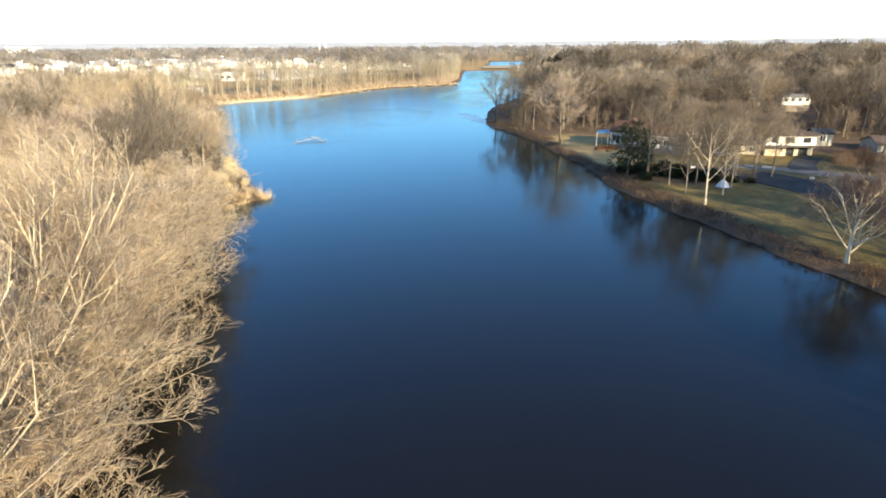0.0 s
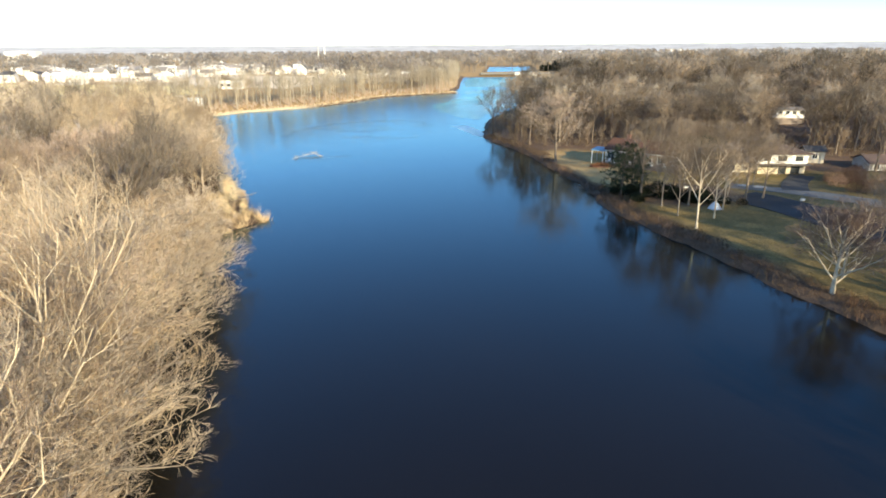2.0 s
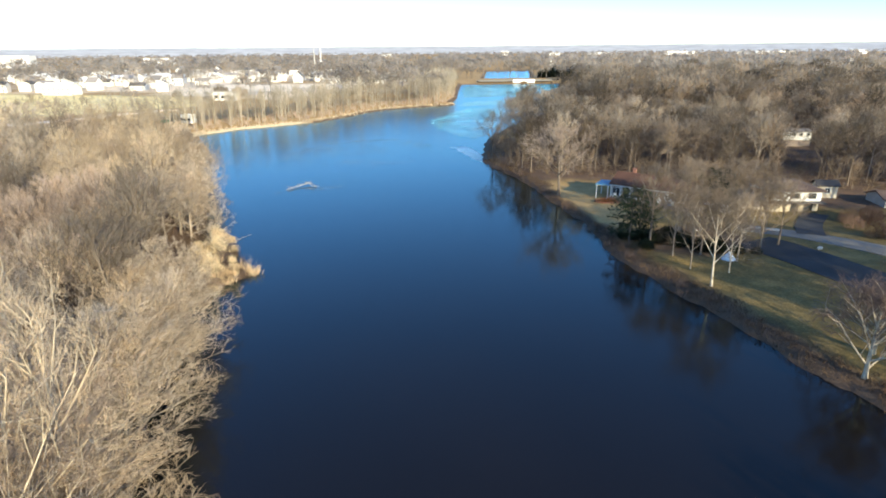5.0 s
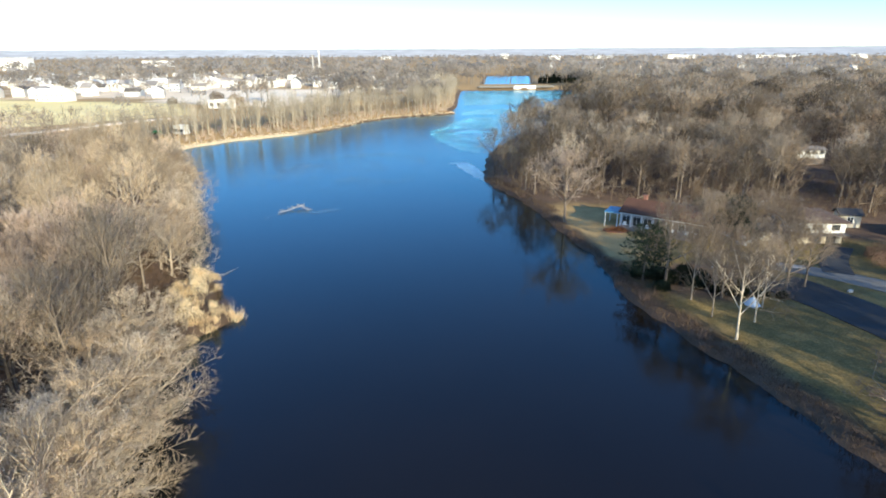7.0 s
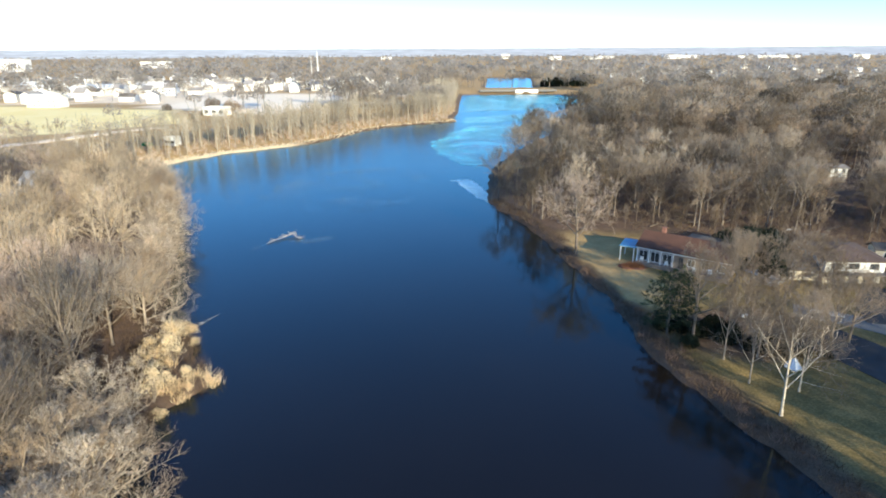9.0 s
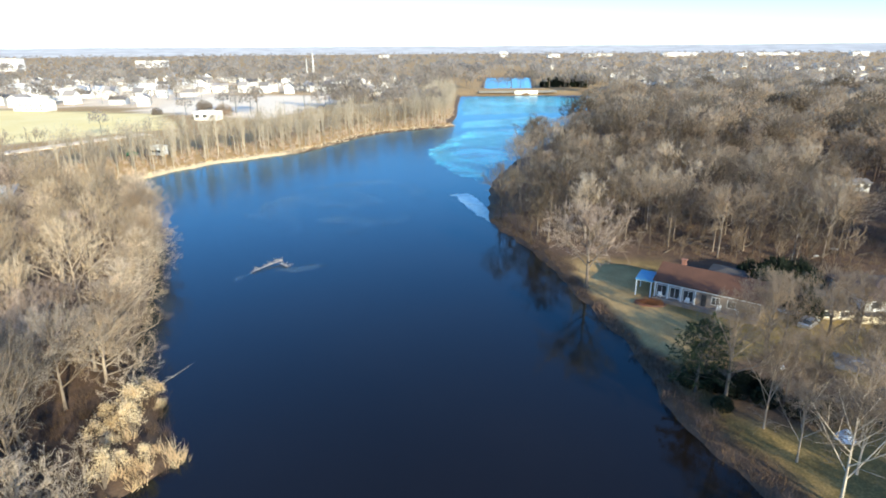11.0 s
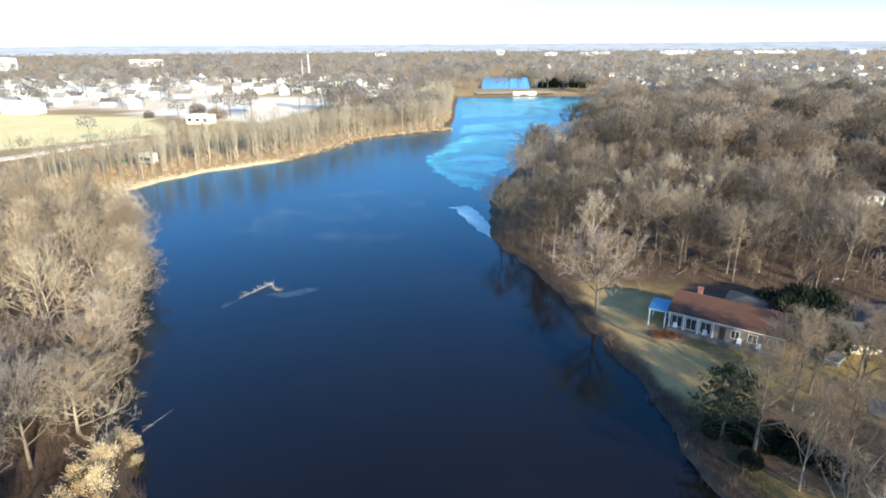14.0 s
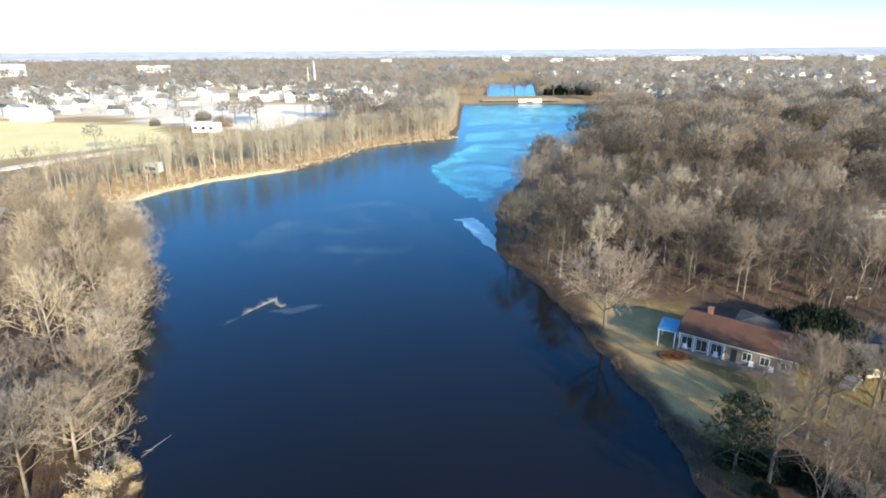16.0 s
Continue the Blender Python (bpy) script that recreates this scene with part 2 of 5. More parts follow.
def ground_mat():
    m, n, l, b = nodes_of("ground")
    co = n.new("ShaderNodeTexCoord").outputs["Object"]
    big, mid, fine = noise_tex(n, l, 0.03, 4, co), noise_tex(n, l, 0.35, 5, co), noise_tex(n, l, 4.0, 5, co)
    tone = mix(n, l, 0.5, mid, fine)
    litter = ramp(n, l, tone, [(0.3, (0.055, 0.032, 0.019)), (0.7, (0.165, 0.098, 0.056))])
    lawn = ramp(n, l, mix(n, l, 0.6, big, tone), [(0.36, (0.06, 0.050, 0.014)), (0.5, (0.185, 0.128, 0.036)), (0.66, (0.43, 0.285, 0.095))])
    field = ramp(n, l, mix(n, l, 0.5, big, tone), [(0.3, (0.80, 0.62, 0.22)), (0.7, (0.93, 0.77, 0.40))])
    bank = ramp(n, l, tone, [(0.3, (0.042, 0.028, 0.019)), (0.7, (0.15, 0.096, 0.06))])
    straw = ramp(n, l, tone, [(0.3, (0.35, 0.212, 0.075)), (0.7, (0.60, 0.405, 0.165))])
    pale = ramp(n, l, tone, [(0.3, (0.86, 0.68, 0.48)), (0.7, (0.95, 0.83, 0.65))])
    sand = ramp(n, l, tone, [(0.3, (0.46, 0.36, 0.22)), (0.7, (0.66, 0.53, 0.36))])
    c = mix(n, l, attr(n, "lawn"), litter, lawn)
    c = mix(n, l, attr(n, "field"), c, field)
    c = mix(n, l, attr(n, "straw"), c, straw)
    c = mix(n, l, attr(n, "pale"), c, pale)
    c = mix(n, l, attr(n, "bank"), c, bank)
    c = mix(n, l, attr(n, "sand"), c, sand)
    l.new(c, b.inputs["Base Color"])
    b.inputs["Roughness"].default_value = 0.95
    bump(n, l, b, fine, 0.6, 0.08)
    return m


M_GROUND = ground_mat()


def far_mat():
    m, n, l, b = nodes_of("hazed_hills")
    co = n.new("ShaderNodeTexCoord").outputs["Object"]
    # pale tones stand in for the air between: haze as base colour
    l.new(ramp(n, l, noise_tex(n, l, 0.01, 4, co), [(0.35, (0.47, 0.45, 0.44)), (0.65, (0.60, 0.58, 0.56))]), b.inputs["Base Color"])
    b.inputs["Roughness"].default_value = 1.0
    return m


M_HILL = far_mat()

# ---- mesh helpers ----


class Soup:
    """Gathers vertices and faces, then becomes one mesh."""

    def __init__(self):
        self.v, self.f, self.tone, self.n = [], [], [], 0

    def add(self, v, f, tone=0.0):
        v, f = np.asarray(v, float).reshape(-1, 3), np.asarray(f, int)
        self.v.append(v)
        self.f.append(f + self.n)
        self.tone.append(np.full(len(v), tone))
        self.n += len(v)

    def arrays(self):
        return np.concatenate(self.v), np.concatenate([f.reshape(-1, 3) for f in self.f])

    def mesh(self, name, mat, smooth=False):
        v, f = self.arrays()
        me = bpy.data.meshes.new(name)
        me.vertices.add(len(v))
        me.vertices.foreach_set("co", v.ravel())
        me.loops.add(3 * len(f))
        me.loops.foreach_set("vertex_index", f.ravel().astype(np.int32))
        me.polygons.add(len(f))
        me.polygons.foreach_set("loop_start", np.arange(0, 3 * len(f), 3, dtype=np.int32))
        me.polygons.foreach_set("use_smooth", np.full(len(f), smooth))
        me.attributes.new("tone", "FLOAT", "POINT").data.foreach_set("value", np.concatenate(self.tone))
        me.materials.append(mat)
        me.update(calc_edges=True)
        me.validate()
        return me


def unit(a):
    return a / np.maximum(np.linalg.norm(a, axis=-1, keepdims=True), 1e-9)


def across(d):
    """Two directions square to each of the directions d."""
    h = np.where(np.abs(d[:, 2:3]) > 0.9, np.array([[1.0, 0, 0]]), np.array([[0, 0, 1.0]]))
    u = unit(np.cross(d, h))
    return u, np.cross(d, u)


def spikes(s, start, way, width, tone=0.0):
    """Thin three-sided twigs that run to a point."""
    n = len(start)
    u, w = across(unit(way))
    width = np.broadcast_to(np.asarray(width, float), (n,))[:, None] / 2
    ring = [start + width * (u * math.cos(a) + w * math.sin(a)) for a in (0, 2.094, 4.189)]
    v = np.stack([*ring, start + way], 1)
    base = np.arange(n)[:, None, None] * 4
    f = (base + np.array([[0, 1, 3], [1, 2, 3], [2, 0, 3]])).reshape(-1, 3)
    s.add(v, f, tone)


def slivers(s, start, way, width, g, tone=0.0, middle=None):
    """The finest twigs: one thin blade each, its flat side turned out from the crown's middle."""
    n = len(start)
    u, w = across(unit(way))
    a = g.uniform(0, 6.2832, (n, 1))
    side = u * np.cos(a) + w * np.sin(a)
    if middle is not None:
        side = unit(unit(np.cross(way, start + 0.5 * way - np.asarray(middle, float))) + 0.35 * side)
    side = side * (np.broadcast_to(np.asarray(width, float), (n,))[:, None] / 2)
    v = np.stack([start - side, start + side, start + way], 1)
    s.add(v, np.arange(3 * n).reshape(-1, 3), tone)


def boughs(s, start, way, bend, r0, r1, sides=5, seg=4, tone=0.0):
    """Tapered bent tubes: start + way * t + bend * t * t."""
    n = len(start)
    r0, r1 = (np.broadcast_to(np.asarray(r, float), (n,))[:, None] for r in (r0, r1))
    rows = []
    for k in range(seg + 1):
        t = k / seg
        p, d = start + way * t + bend * t * t, unit(way + 2 * bend * t)
        u, w = across(d)
        r = r0 + (r1 - r0) * t
        rows.append(np.stack([p + r * (u * math.cos(6.2832 * a / sides) + w * math.sin(6.2832 * a / sides)) for a in range(sides)], 1))
    v = np.stack(rows, 1)
    f = []
    for k in range(seg):
        for a in range(sides):
            b = (a + 1) % sides
            i, j, o, q = k * sides + a, k * sides + b, (k + 1) * sides + a, (k + 1) * sides + b
            f += [[i, j, q], [i, q, o]]
    f = (np.arange(n)[:, None, None] * (sides * (seg + 1)) + np.array(f)).reshape(-1, 3)
    s.add(v, f, tone)


def offshoots(g, start, way, bend, count, low, turn, lift, length, spread=0.35):
    """Children of each branch: where they start, and their way."""
    n = len(start)
    i = np.repeat(np.arange(n), count)
    t = np.tile(np.linspace(low, 1.0, count), n) + g.uniform(-0.06, 0.06, n * count)
    t = t.clip(0, 1)[:, None]
    p = start[i] + way[i] * t + bend[i] * t * t
    d = unit(way[i] + 2 * bend[i] * t)
    u, w = across(d)
    a = g.uniform(0, 6.2832, (n * count, 1))
    side = u * np.cos(a) + w * np.sin(a)
    k = np.radians(turn) * g.uniform(0.6, 1.35, (n * count, 1))
    out = unit(d * np.cos(k) + side * np.sin(k) + np.array([[0, 0, lift]]))
    size = np.linalg.norm(way, axis=1)[i][:, None]
    return p, out * size * length * g.uniform(1 - spread, 1 + spread, (n * count, 1)) * (1.15 - 0.45 * t)


def grow(seed, height, clear, limbs, reach, rise, counts, radius, twig, lean=(0, 0), turn=42, wood_level=2, fat=1.0, skirt=0.52, domed=False):
    """A bare tree: one soup of trunk and boughs, one of fine branches and twigs."""
    g = np.random.default_rng(seed)
    wood, fine = Soup(), Soup()
    lean = np.array([[lean[0], lean[1], 0.0]])
    s0, w0 = np.zeros((1, 3)), np.array([[g.normal(0, 0.3), g.normal(0, 0.3), height * 0.78]])
    b0 = lean * height * 0.35 + np.array([[g.normal(0, 0.4), g.normal(0, 0.4), 0]])
    boughs(wood, s0, w0, b0, radius, radius * 0.22, 7, 7)
    boughs(wood, s0 - [[0, 0, 0.3]], np.array([[0, 0, 1.3]]), np.zeros((1, 3)), radius * 1.5, radius * 0.9, 7, 3)
    frac = (np.arange(limbs) + 0.5)[:, None] / limbs
    t = clear + (1 - clear) * frac * 0.92
    p = s0 + w0 * t + b0 * t * t
    a = (np.arange(limbs) * 2.4 + g.uniform(-0.4, 0.4, limbs))[:, None]
    el = np.radians(rise + (84 - rise) * frac**0.9 + g.uniform(-7, 7, (limbs, 1)))
    reach_ = reach * g.uniform(0.8, 1.12, (limbs, 1))
    tip = np.concatenate([np.cos(el) * np.cos(a) * reach_, np.cos(el) * np.sin(a) * reach_, height * (skirt + (0.88 - skirt) * np.sin(el))], 1) + lean * height * 0.42
    bend = np.concatenate([0 * a, 0 * a, 0.16 * reach_ * np.cos(el)], 1)
    way = tip - p - bend
    boughs(wood if wood_level > 0 else fine, p, way, bend, radius * 0.45 * (1.15 - 0.6 * t[:, 0]), radius * 0.12, 5, 4)
    p2, w2 = offshoots(g, p, way, bend, counts[0], 0.25, turn, 0.10, 0.50)
    b2 = np.array([[0, 0, 0.08]]) * np.linalg.norm(w2, axis=1)[:, None] + g.normal(0, 0.12, w2.shape)
    boughs(wood if wood_level > 1 else fine, p2, w2, b2, radius * 0.16, radius * 0.05, 3, 2 if fat < 1.4 else 1)
    p3, w3 = offshoots(g, p2, w2, b2, counts[1], 0.2, turn, 0.06, 0.58)
    spikes(fine, p3, w3, 0.055 * fat)
    z3 = np.zeros_like(w3)
    p4, w4 = offshoots(g, p3, w3, z3, counts[2], 0.15, turn * 0.85, 0.04, 0.62)
    w4 = unit(w4) * np.clip(np.linalg.norm(w4, axis=1, keepdims=True), twig * 0.6, twig * 1.5)
    core = (0, 0, height * 0.42) if domed else None
    slivers(fine, p4, w4, 0.042 * fat, g, middle=core)
    if len(counts) > 3:
        p5, w5 = offshoots(g, p4, w4, np.zeros_like(w4), counts[3], 0.3, turn * 0.8, 0.03, 0.7)
        slivers(fine, p5, w5, 0.034 * fat, g, middle=core)
    return wood, fine


def part(name, me, parent, label=""):
    """Links a mesh as one part of a thing."""
    ob = new(name, me)
    ob.parent = parent
    if label:
        ob["label"] = label
    return ob


def thing(name, label, category, group="", m=None, kind=""):
    ob = tagged(new(name), label, category, group, kind)
    ob.empty_display_size = 0.3
    if m is not None:
        ob.matrix_basis = m
    return ob


# ---- plan of the land ----
SHORE_R = [(75, -150), (62, -40), (55, 10), (48, 38), (43.8, 51.5), (42, 57), (40, 62), (38.5, 69), (37, 75.5), (34.5, 83), (32, 91), (29.8, 98), (29.3, 107), (29.5, 114), (29, 120), (27.5, 129), (26, 137.5), (22.8, 153.5), (18.5, 169), (14.2, 183), (14.5, 200), (18.5, 232), (33, 274), (54, 318), (99, 428), (134, 528), (152, 592)]
DAM = [(104, 614), (40, 608), (20, 600)]
SHORE_F = [(14, 500), (11.5, 430), (7, 402), (9.3, 380), (-14, 367), (-28, 357), (-41, 340), (-50, 316), (-61, 294), (-76, 281), (-91, 268), (-101, 251), (-107, 236)]
SHORE_L = [(-93, 212), (-72, 180), (-58, 150), (-52, 132), (-48, 120), (-45, 112), (-38, 105), (-34, 98), (-29.4, 91), (-34, 84), (-33, 75), (-30, 62), (-25.8, 48), (-22.0, 34), (-19.0, 20), (-15.5, 0), (-13, -40), (-11, -150)]
LAKE = np.array(SHORE_R + DAM + SHORE_F + SHORE_L, float)
POND = np.array([(49, 705), (72, 960), (138, 960), (104, 705)], float)


def shore_distance(x, y, ring):
    """Metres from the edge of a ring, negative inside."""
    x, y = np.asarray(x, float), np.asarray(y, float)
    best, inside = np.full(x.shape, 1e9), np.zeros(x.shape, bool)
    for (ax, ay), (bx, by) in zip(ring, np.roll(ring, -1, 0)):
        dx, dy = bx - ax, by - ay
        t = (((x - ax) * dx + (y - ay) * dy) / (dx * dx + dy * dy)).clip(0, 1)
        best = np.minimum(best, np.hypot(x - ax - t * dx, y - ay - t * dy))
        with np.errstate(divide="ignore", invalid="ignore"):
            inside ^= ((ay > y) != (by > y)) & (x < (bx - ax) * (y - ay) / (by - ay) + ax)
    return np.where(inside, -best, best)


def ripple(x, y, k, seed):
    """Smooth waves of several lengths, about -1 to 1."""
    g = np.random.default_rng(seed)
    out = np.zeros(np.shape(x))
    for n in range(6):
        a, ph, f = g.uniform(0, 6.28), g.uniform(0, 6.28), k * 1.7**n
        out = out + np.sin((x * np.cos(a) + y * np.sin(a)) * f + ph) / 1.4**n
    return out / 2.6


def step(a, b, x):
    t = ((x - a) / (b - a)).clip(0, 1)
    return t * t * (3 - 2 * t)


def land_distance(x, y):
    wob = 0.9 * ripple(x, y, 0.35, 3)
    return np.minimum(shore_distance(x, y, LAKE), shore_distance(x, y, POND)) + wob


def height_at(x, y):
    x, y = np.asarray(x, float), np.asarray(y, float)
    d = land_distance(x, y)
    up = -1.3 + 2.1 * step(-2.5, 1.2, d) + 0.5 * step(1, 9, d) + 0.7 * step(8, 40, d)
    up = up + 0.18 * ripple(x, y, 0.08, 5) * step(0, 6, d) + 2.0 * step(150, 900, np.hypot(x, y - 40)) * step(0, 60, d)
    return up - 1.1 * np.exp(-(((x - 70) / 14) ** 2) - ((y - 116) / 12) ** 2) * step(2, 10, d)


def ground_z(x, y):
    return float(height_at(np.array([x]), np.array([y]))[0])


def lines(lo, hi, fine, far_lo, far_hi, growth=1.16):
    a = list(np.arange(lo, hi, fine))
    s, p = fine, a[-1]
    while p < far_hi:
        s *= growth
        p += s
        a.append(p)
    s, p = fine, a[0]
    while p > far_lo:
        s *= growth
        p -= s
        a.insert(0, p)
    return np.array(a)


gx, gy = lines(-125, 130, 1.6, -4600, 4600, 1.12), lines(10, 300, 1.6, -900, 4650, 1.07)
X, Y = np.meshgrid(gx, gy)
Z = height_at(X, Y)
D = land_distance(X, Y)
gs = Soup()
ny, nx = X.shape
idx = np.arange(ny * nx).reshape(ny, nx)
q = np.stack([idx[:-1, :-1], idx[:-1, 1:], idx[1:, 1:], idx[1:, :-1]], -1).reshape(-1, 4)
gs.add(np.stack([X, Y, Z], -1).reshape(-1, 3), np.concatenate([q[:, [0, 1, 2]], q[:, [0, 2, 3]]]))
ground_me = gs.mesh("ground", M_GROUND, True)
edge = 2.5 * ripple(X, Y, 0.12, 9)
right_bank = step(20, 26, X)
# below the garden trees: leaf litter for lawn, with the trees' shade painted in
litter_shade = 1 - step(0.7, 1.0, np.hypot((X - 44.5 - 0.3 * (Y - 102)) / 11.0, (Y - 103) / 10.0) + 0.06 * edge)
lawn = (1 - 0.9 * litter_shade) * right_bank * step(1.0, 3.0, D) * (1 - step(145, 156, Y + edge + 0.2 * (X - 30))) * (1 - step(88, 96, X + edge)) * (1 - step(134, 139, Y + 0.35 * (X - 40) + edge) * step(44, 50, X))
field = (1 - step(-150, -142, X + edge + 0.6 * (Y - 370))) * step(306, 314, Y - 1.0 * (X + 197) + edge) * (1 - step(446, 458, Y + 0.25 * (X + 240)))
# dry grass; the yellow strip on the lake-house lawn also paints in sunlight
straw = np.maximum(0.85 * (Y > 225) * (X < 30) * (1 - step(30, 42, D)), 0.97 * lawn * step(107, 115, Y + edge) * (1 - step(8, 16, D + 1.5 * edge)))
straw = np.maximum(straw, 0.75 * np.maximum(step(395, 430, np.hypot(X, Y)), step(240, 262, Y) * (X < 0)) * (field < 0.5))
town_ = 0.85 * (X > -640) * (X < -30) * step(470, 486, Y) * (1 - step(760, 820, Y)) * step(-0.6, 0.3, ripple(X, Y, 0.03, 44)) * (D > 40)
pale = step(-222, -208, X + 2 * edge) * (1 - step(-92, -78, X + 2 * edge - 0.2 * (Y - 500))) * step(418, 430, Y + 0.5 * (X + 150) + edge) * (1 - step(585, 600, Y + edge)) * (field < 0.5)
pale = np.maximum(pale, town_)
# the same patch takes the dark bank colour, as painted shade
litter_shade = 0.7 * litter_shade * step(20, 26, X)
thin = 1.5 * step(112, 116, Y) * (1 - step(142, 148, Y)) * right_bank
bank = np.maximum((1 - step(2.2, 4.6, D + thin + 0.5 * edge)) * 0.95, litter_shade)
sand = step(-110, -104, X) * (1 - step(-70, -60, X)) * step(234, 240, Y) * (1 - step(1.5, 3.5, D + 0.4 * edge)) * (1 - step(300, 306, Y))
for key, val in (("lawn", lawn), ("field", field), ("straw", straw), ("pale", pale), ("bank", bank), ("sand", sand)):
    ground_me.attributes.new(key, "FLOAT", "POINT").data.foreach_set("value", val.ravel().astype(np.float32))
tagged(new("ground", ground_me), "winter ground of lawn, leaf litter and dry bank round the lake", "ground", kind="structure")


def rect_mesh(name, x0, x1, y0, y1, z, mat):
    s = Soup()
    s.add([(x0, y0, z), (x1, y0, z), (x1, y1, z), (x0, y1, z)], [[0, 1, 2], [0, 2, 3]])
    return s.mesh(name, mat)


tagged(new("water", rect_mesh("water", -116, 165, -170, 980, 0.0, M_WATER)), "dark blue calm lake water with faint ripples", "water", kind="structure")

# distant hills on the horizon, with the haze painted into their colour
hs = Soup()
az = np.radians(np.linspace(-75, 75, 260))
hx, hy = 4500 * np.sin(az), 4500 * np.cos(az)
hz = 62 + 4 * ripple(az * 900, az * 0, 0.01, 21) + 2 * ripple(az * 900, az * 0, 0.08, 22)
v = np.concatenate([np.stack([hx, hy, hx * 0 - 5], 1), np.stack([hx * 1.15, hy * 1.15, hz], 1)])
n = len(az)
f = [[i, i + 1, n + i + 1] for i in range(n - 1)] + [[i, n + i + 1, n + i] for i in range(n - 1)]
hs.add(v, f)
tagged(new("backdrop", hs.mesh("backdrop", M_HILL, True)), "pale blue hills in haze along the horizon", "hills", kind="structure")

# ---- trees ----


def tree_thing(name, seed, label, bark, bloom, **kw):
    """One tree at the origin: an empty with its trunk and its crown."""
    wood, fine = grow(seed, **kw)
    ob = thing(name, label, "tree")
    part("trunk", wood.mesh("trunk", bark, True), ob)
    part("crown", fine.mesh("crown", bloom), ob)
    return ob


class Grove:
    """Prototypes of a kind of tree; plants copies of them, the first of each being the prototype."""

    def __init__(self, protos, group):
        self.protos, self.used, self.group = protos, set(), group
        for p in protos:
            p["group"] = group

    def plant(self, k, x, y, turn, size, sink=0.15):
        p = self.protos[k % len(self.protos)]
        m = pose(x, y, ground_z(x, y) - sink, 0, 0, turn) @ Matrix.Diagonal((size[0], size[0], size[1], 1))
        if k % len(self.protos) in self.used:
            return copy_thing(p, m)
        self.used.add(k % len(self.protos))
        p.matrix_basis = m
        return p


def scatter(x0, x1, y0, y1, gap, keep, seed):
    """Places on a shaken lattice that keep(x, y) accepts."""
    g = np.random.default_rng(seed)
    xs, ys = np.meshgrid(np.arange(x0, x1, gap), np.arange(y0, y1, gap * 0.87))
    xs = xs + (np.arange(len(ys)) % 2)[:, None] * gap / 2
    xs, ys = xs.ravel() + g.uniform(-0.42, 0.42, xs.size) * gap, ys.ravel() + g.uniform(-0.42, 0.42, ys.size) * gap
    ok = keep(xs, ys)
    return np.stack([xs[ok], ys[ok]], 1)


def lake_d(x, y):
    return shore_distance(x, y, LAKE)


def wood_front(x):
    return np.interp(x, [10, 22, 36, 50, 60, 80, 100, 140, 300], [175, 163, 158, 151, 145, 139, 133, 118, 70])


# left bank: pale, vase-shaped trees crowding the water
left_tall = Grove([
    tree_thing("bare_tree", 11, "tall bare winter tree with pale trunk and golden twigs", M_BARK_PALE, M_TWIG_GOLD, height=16.5, clear=0.34, limbs=10, reach=6.2, rise=22, counts=(5, 5, 5, 3), radius=0.33, twig=0.95, fat=0.66, turn=40),
    tree_thing("bare_tree", 12, "tall bare winter tree with forked beige trunk and fine twigs", M_BARK_PALE, M_TWIG_TAN, height=15.0, clear=0.28, limbs=11, reach=6.0, rise=15, counts=(5, 5, 5, 3), radius=0.30, twig=0.95, fat=0.66, turn=41),
    tree_thing("bare_tree", 13, "tall bare winter tree with ascending grey-beige boughs", M_BARK_PALE, M_TWIG_GREY, height=17.5, clear=0.40, limbs=10, reach=5.6, rise=30, counts=(5, 5, 5, 3), radius=0.34, twig=0.95, fat=0.66, turn=39),
], "bare trees on the west bank")
left_mid = Grove([
    tree_thing("bare_tree", 21, "bare winter tree with a dense crown of grey-beige twigs", M_BARK, M_TWIG_DULL, height=17.0, clear=0.25, limbs=14, skirt=0.36, reach=6.0, rise=12, counts=(5, 4, 5, 3), radius=0.24, twig=1.25, fat=1.0, turn=36, domed=True),
    tree_thing("bare_tree", 22, "bare winter tree with a rounded straw-coloured crown", M_BARK_MID, M_TWIG_STRAW, height=15.5, clear=0.25, limbs=14, skirt=0.34, reach=6.2, rise=4, counts=(5, 4, 5, 3), radius=0.23, twig=1.25, fat=1.0, turn=38, domed=True),
    tree_thing("bare_tree", 23, "bare winter tree with reddish-brown twigs", M_BARK, M_TWIG_TAN, height=12.5, clear=0.22, limbs=13, reach=5.4, rise=6, counts=(5, 4, 5, 3), radius=0.2, twig=1.2, fat=1.05, turn=36, domed=True),
], "bare trees on the west bank")
left_lean = Grove([
    tree_thing("leaning_tree", 31, "bare tree leaning over the water with a fan of pale twigs", M_BARK_MID, M_TWIG_GOLD, height=11.5, clear=0.12, limbs=17, reach=5.2, rise=0, counts=(4, 4, 6, 3), radius=0.26, twig=0.95, lean=(0.2, 0.0), skirt=0.24, fat=0.85, turn=42),
    tree_thing("leaning_tree", 32, "bare tree leaning over the water with feathery beige twigs", M_BARK_MID, M_TWIG_GREY, height=13.0, clear=0.14, limbs=17, reach=5.2, rise=2, counts=(4, 4, 6, 3), radius=0.27, twig=0.95, lean=(0.16, 0.06), skirt=0.3, fat=0.85, turn=42),
], "leaning trees along the west shore")
saplings = Grove([tree_thing("sapling", 34, "slender leaning sapling with pale bare twigs", M_BARK_PALE, M_TWIG_GREY, height=6.5, clear=0.15, limbs=8, reach=3.0, rise=10, counts=(3, 3, 5, 3), radius=0.08, twig=0.7, lean=(0.3, 0.0), fat=0.75, turn=42, wood_level=0, skirt=0.2)], "saplings along the west shore")

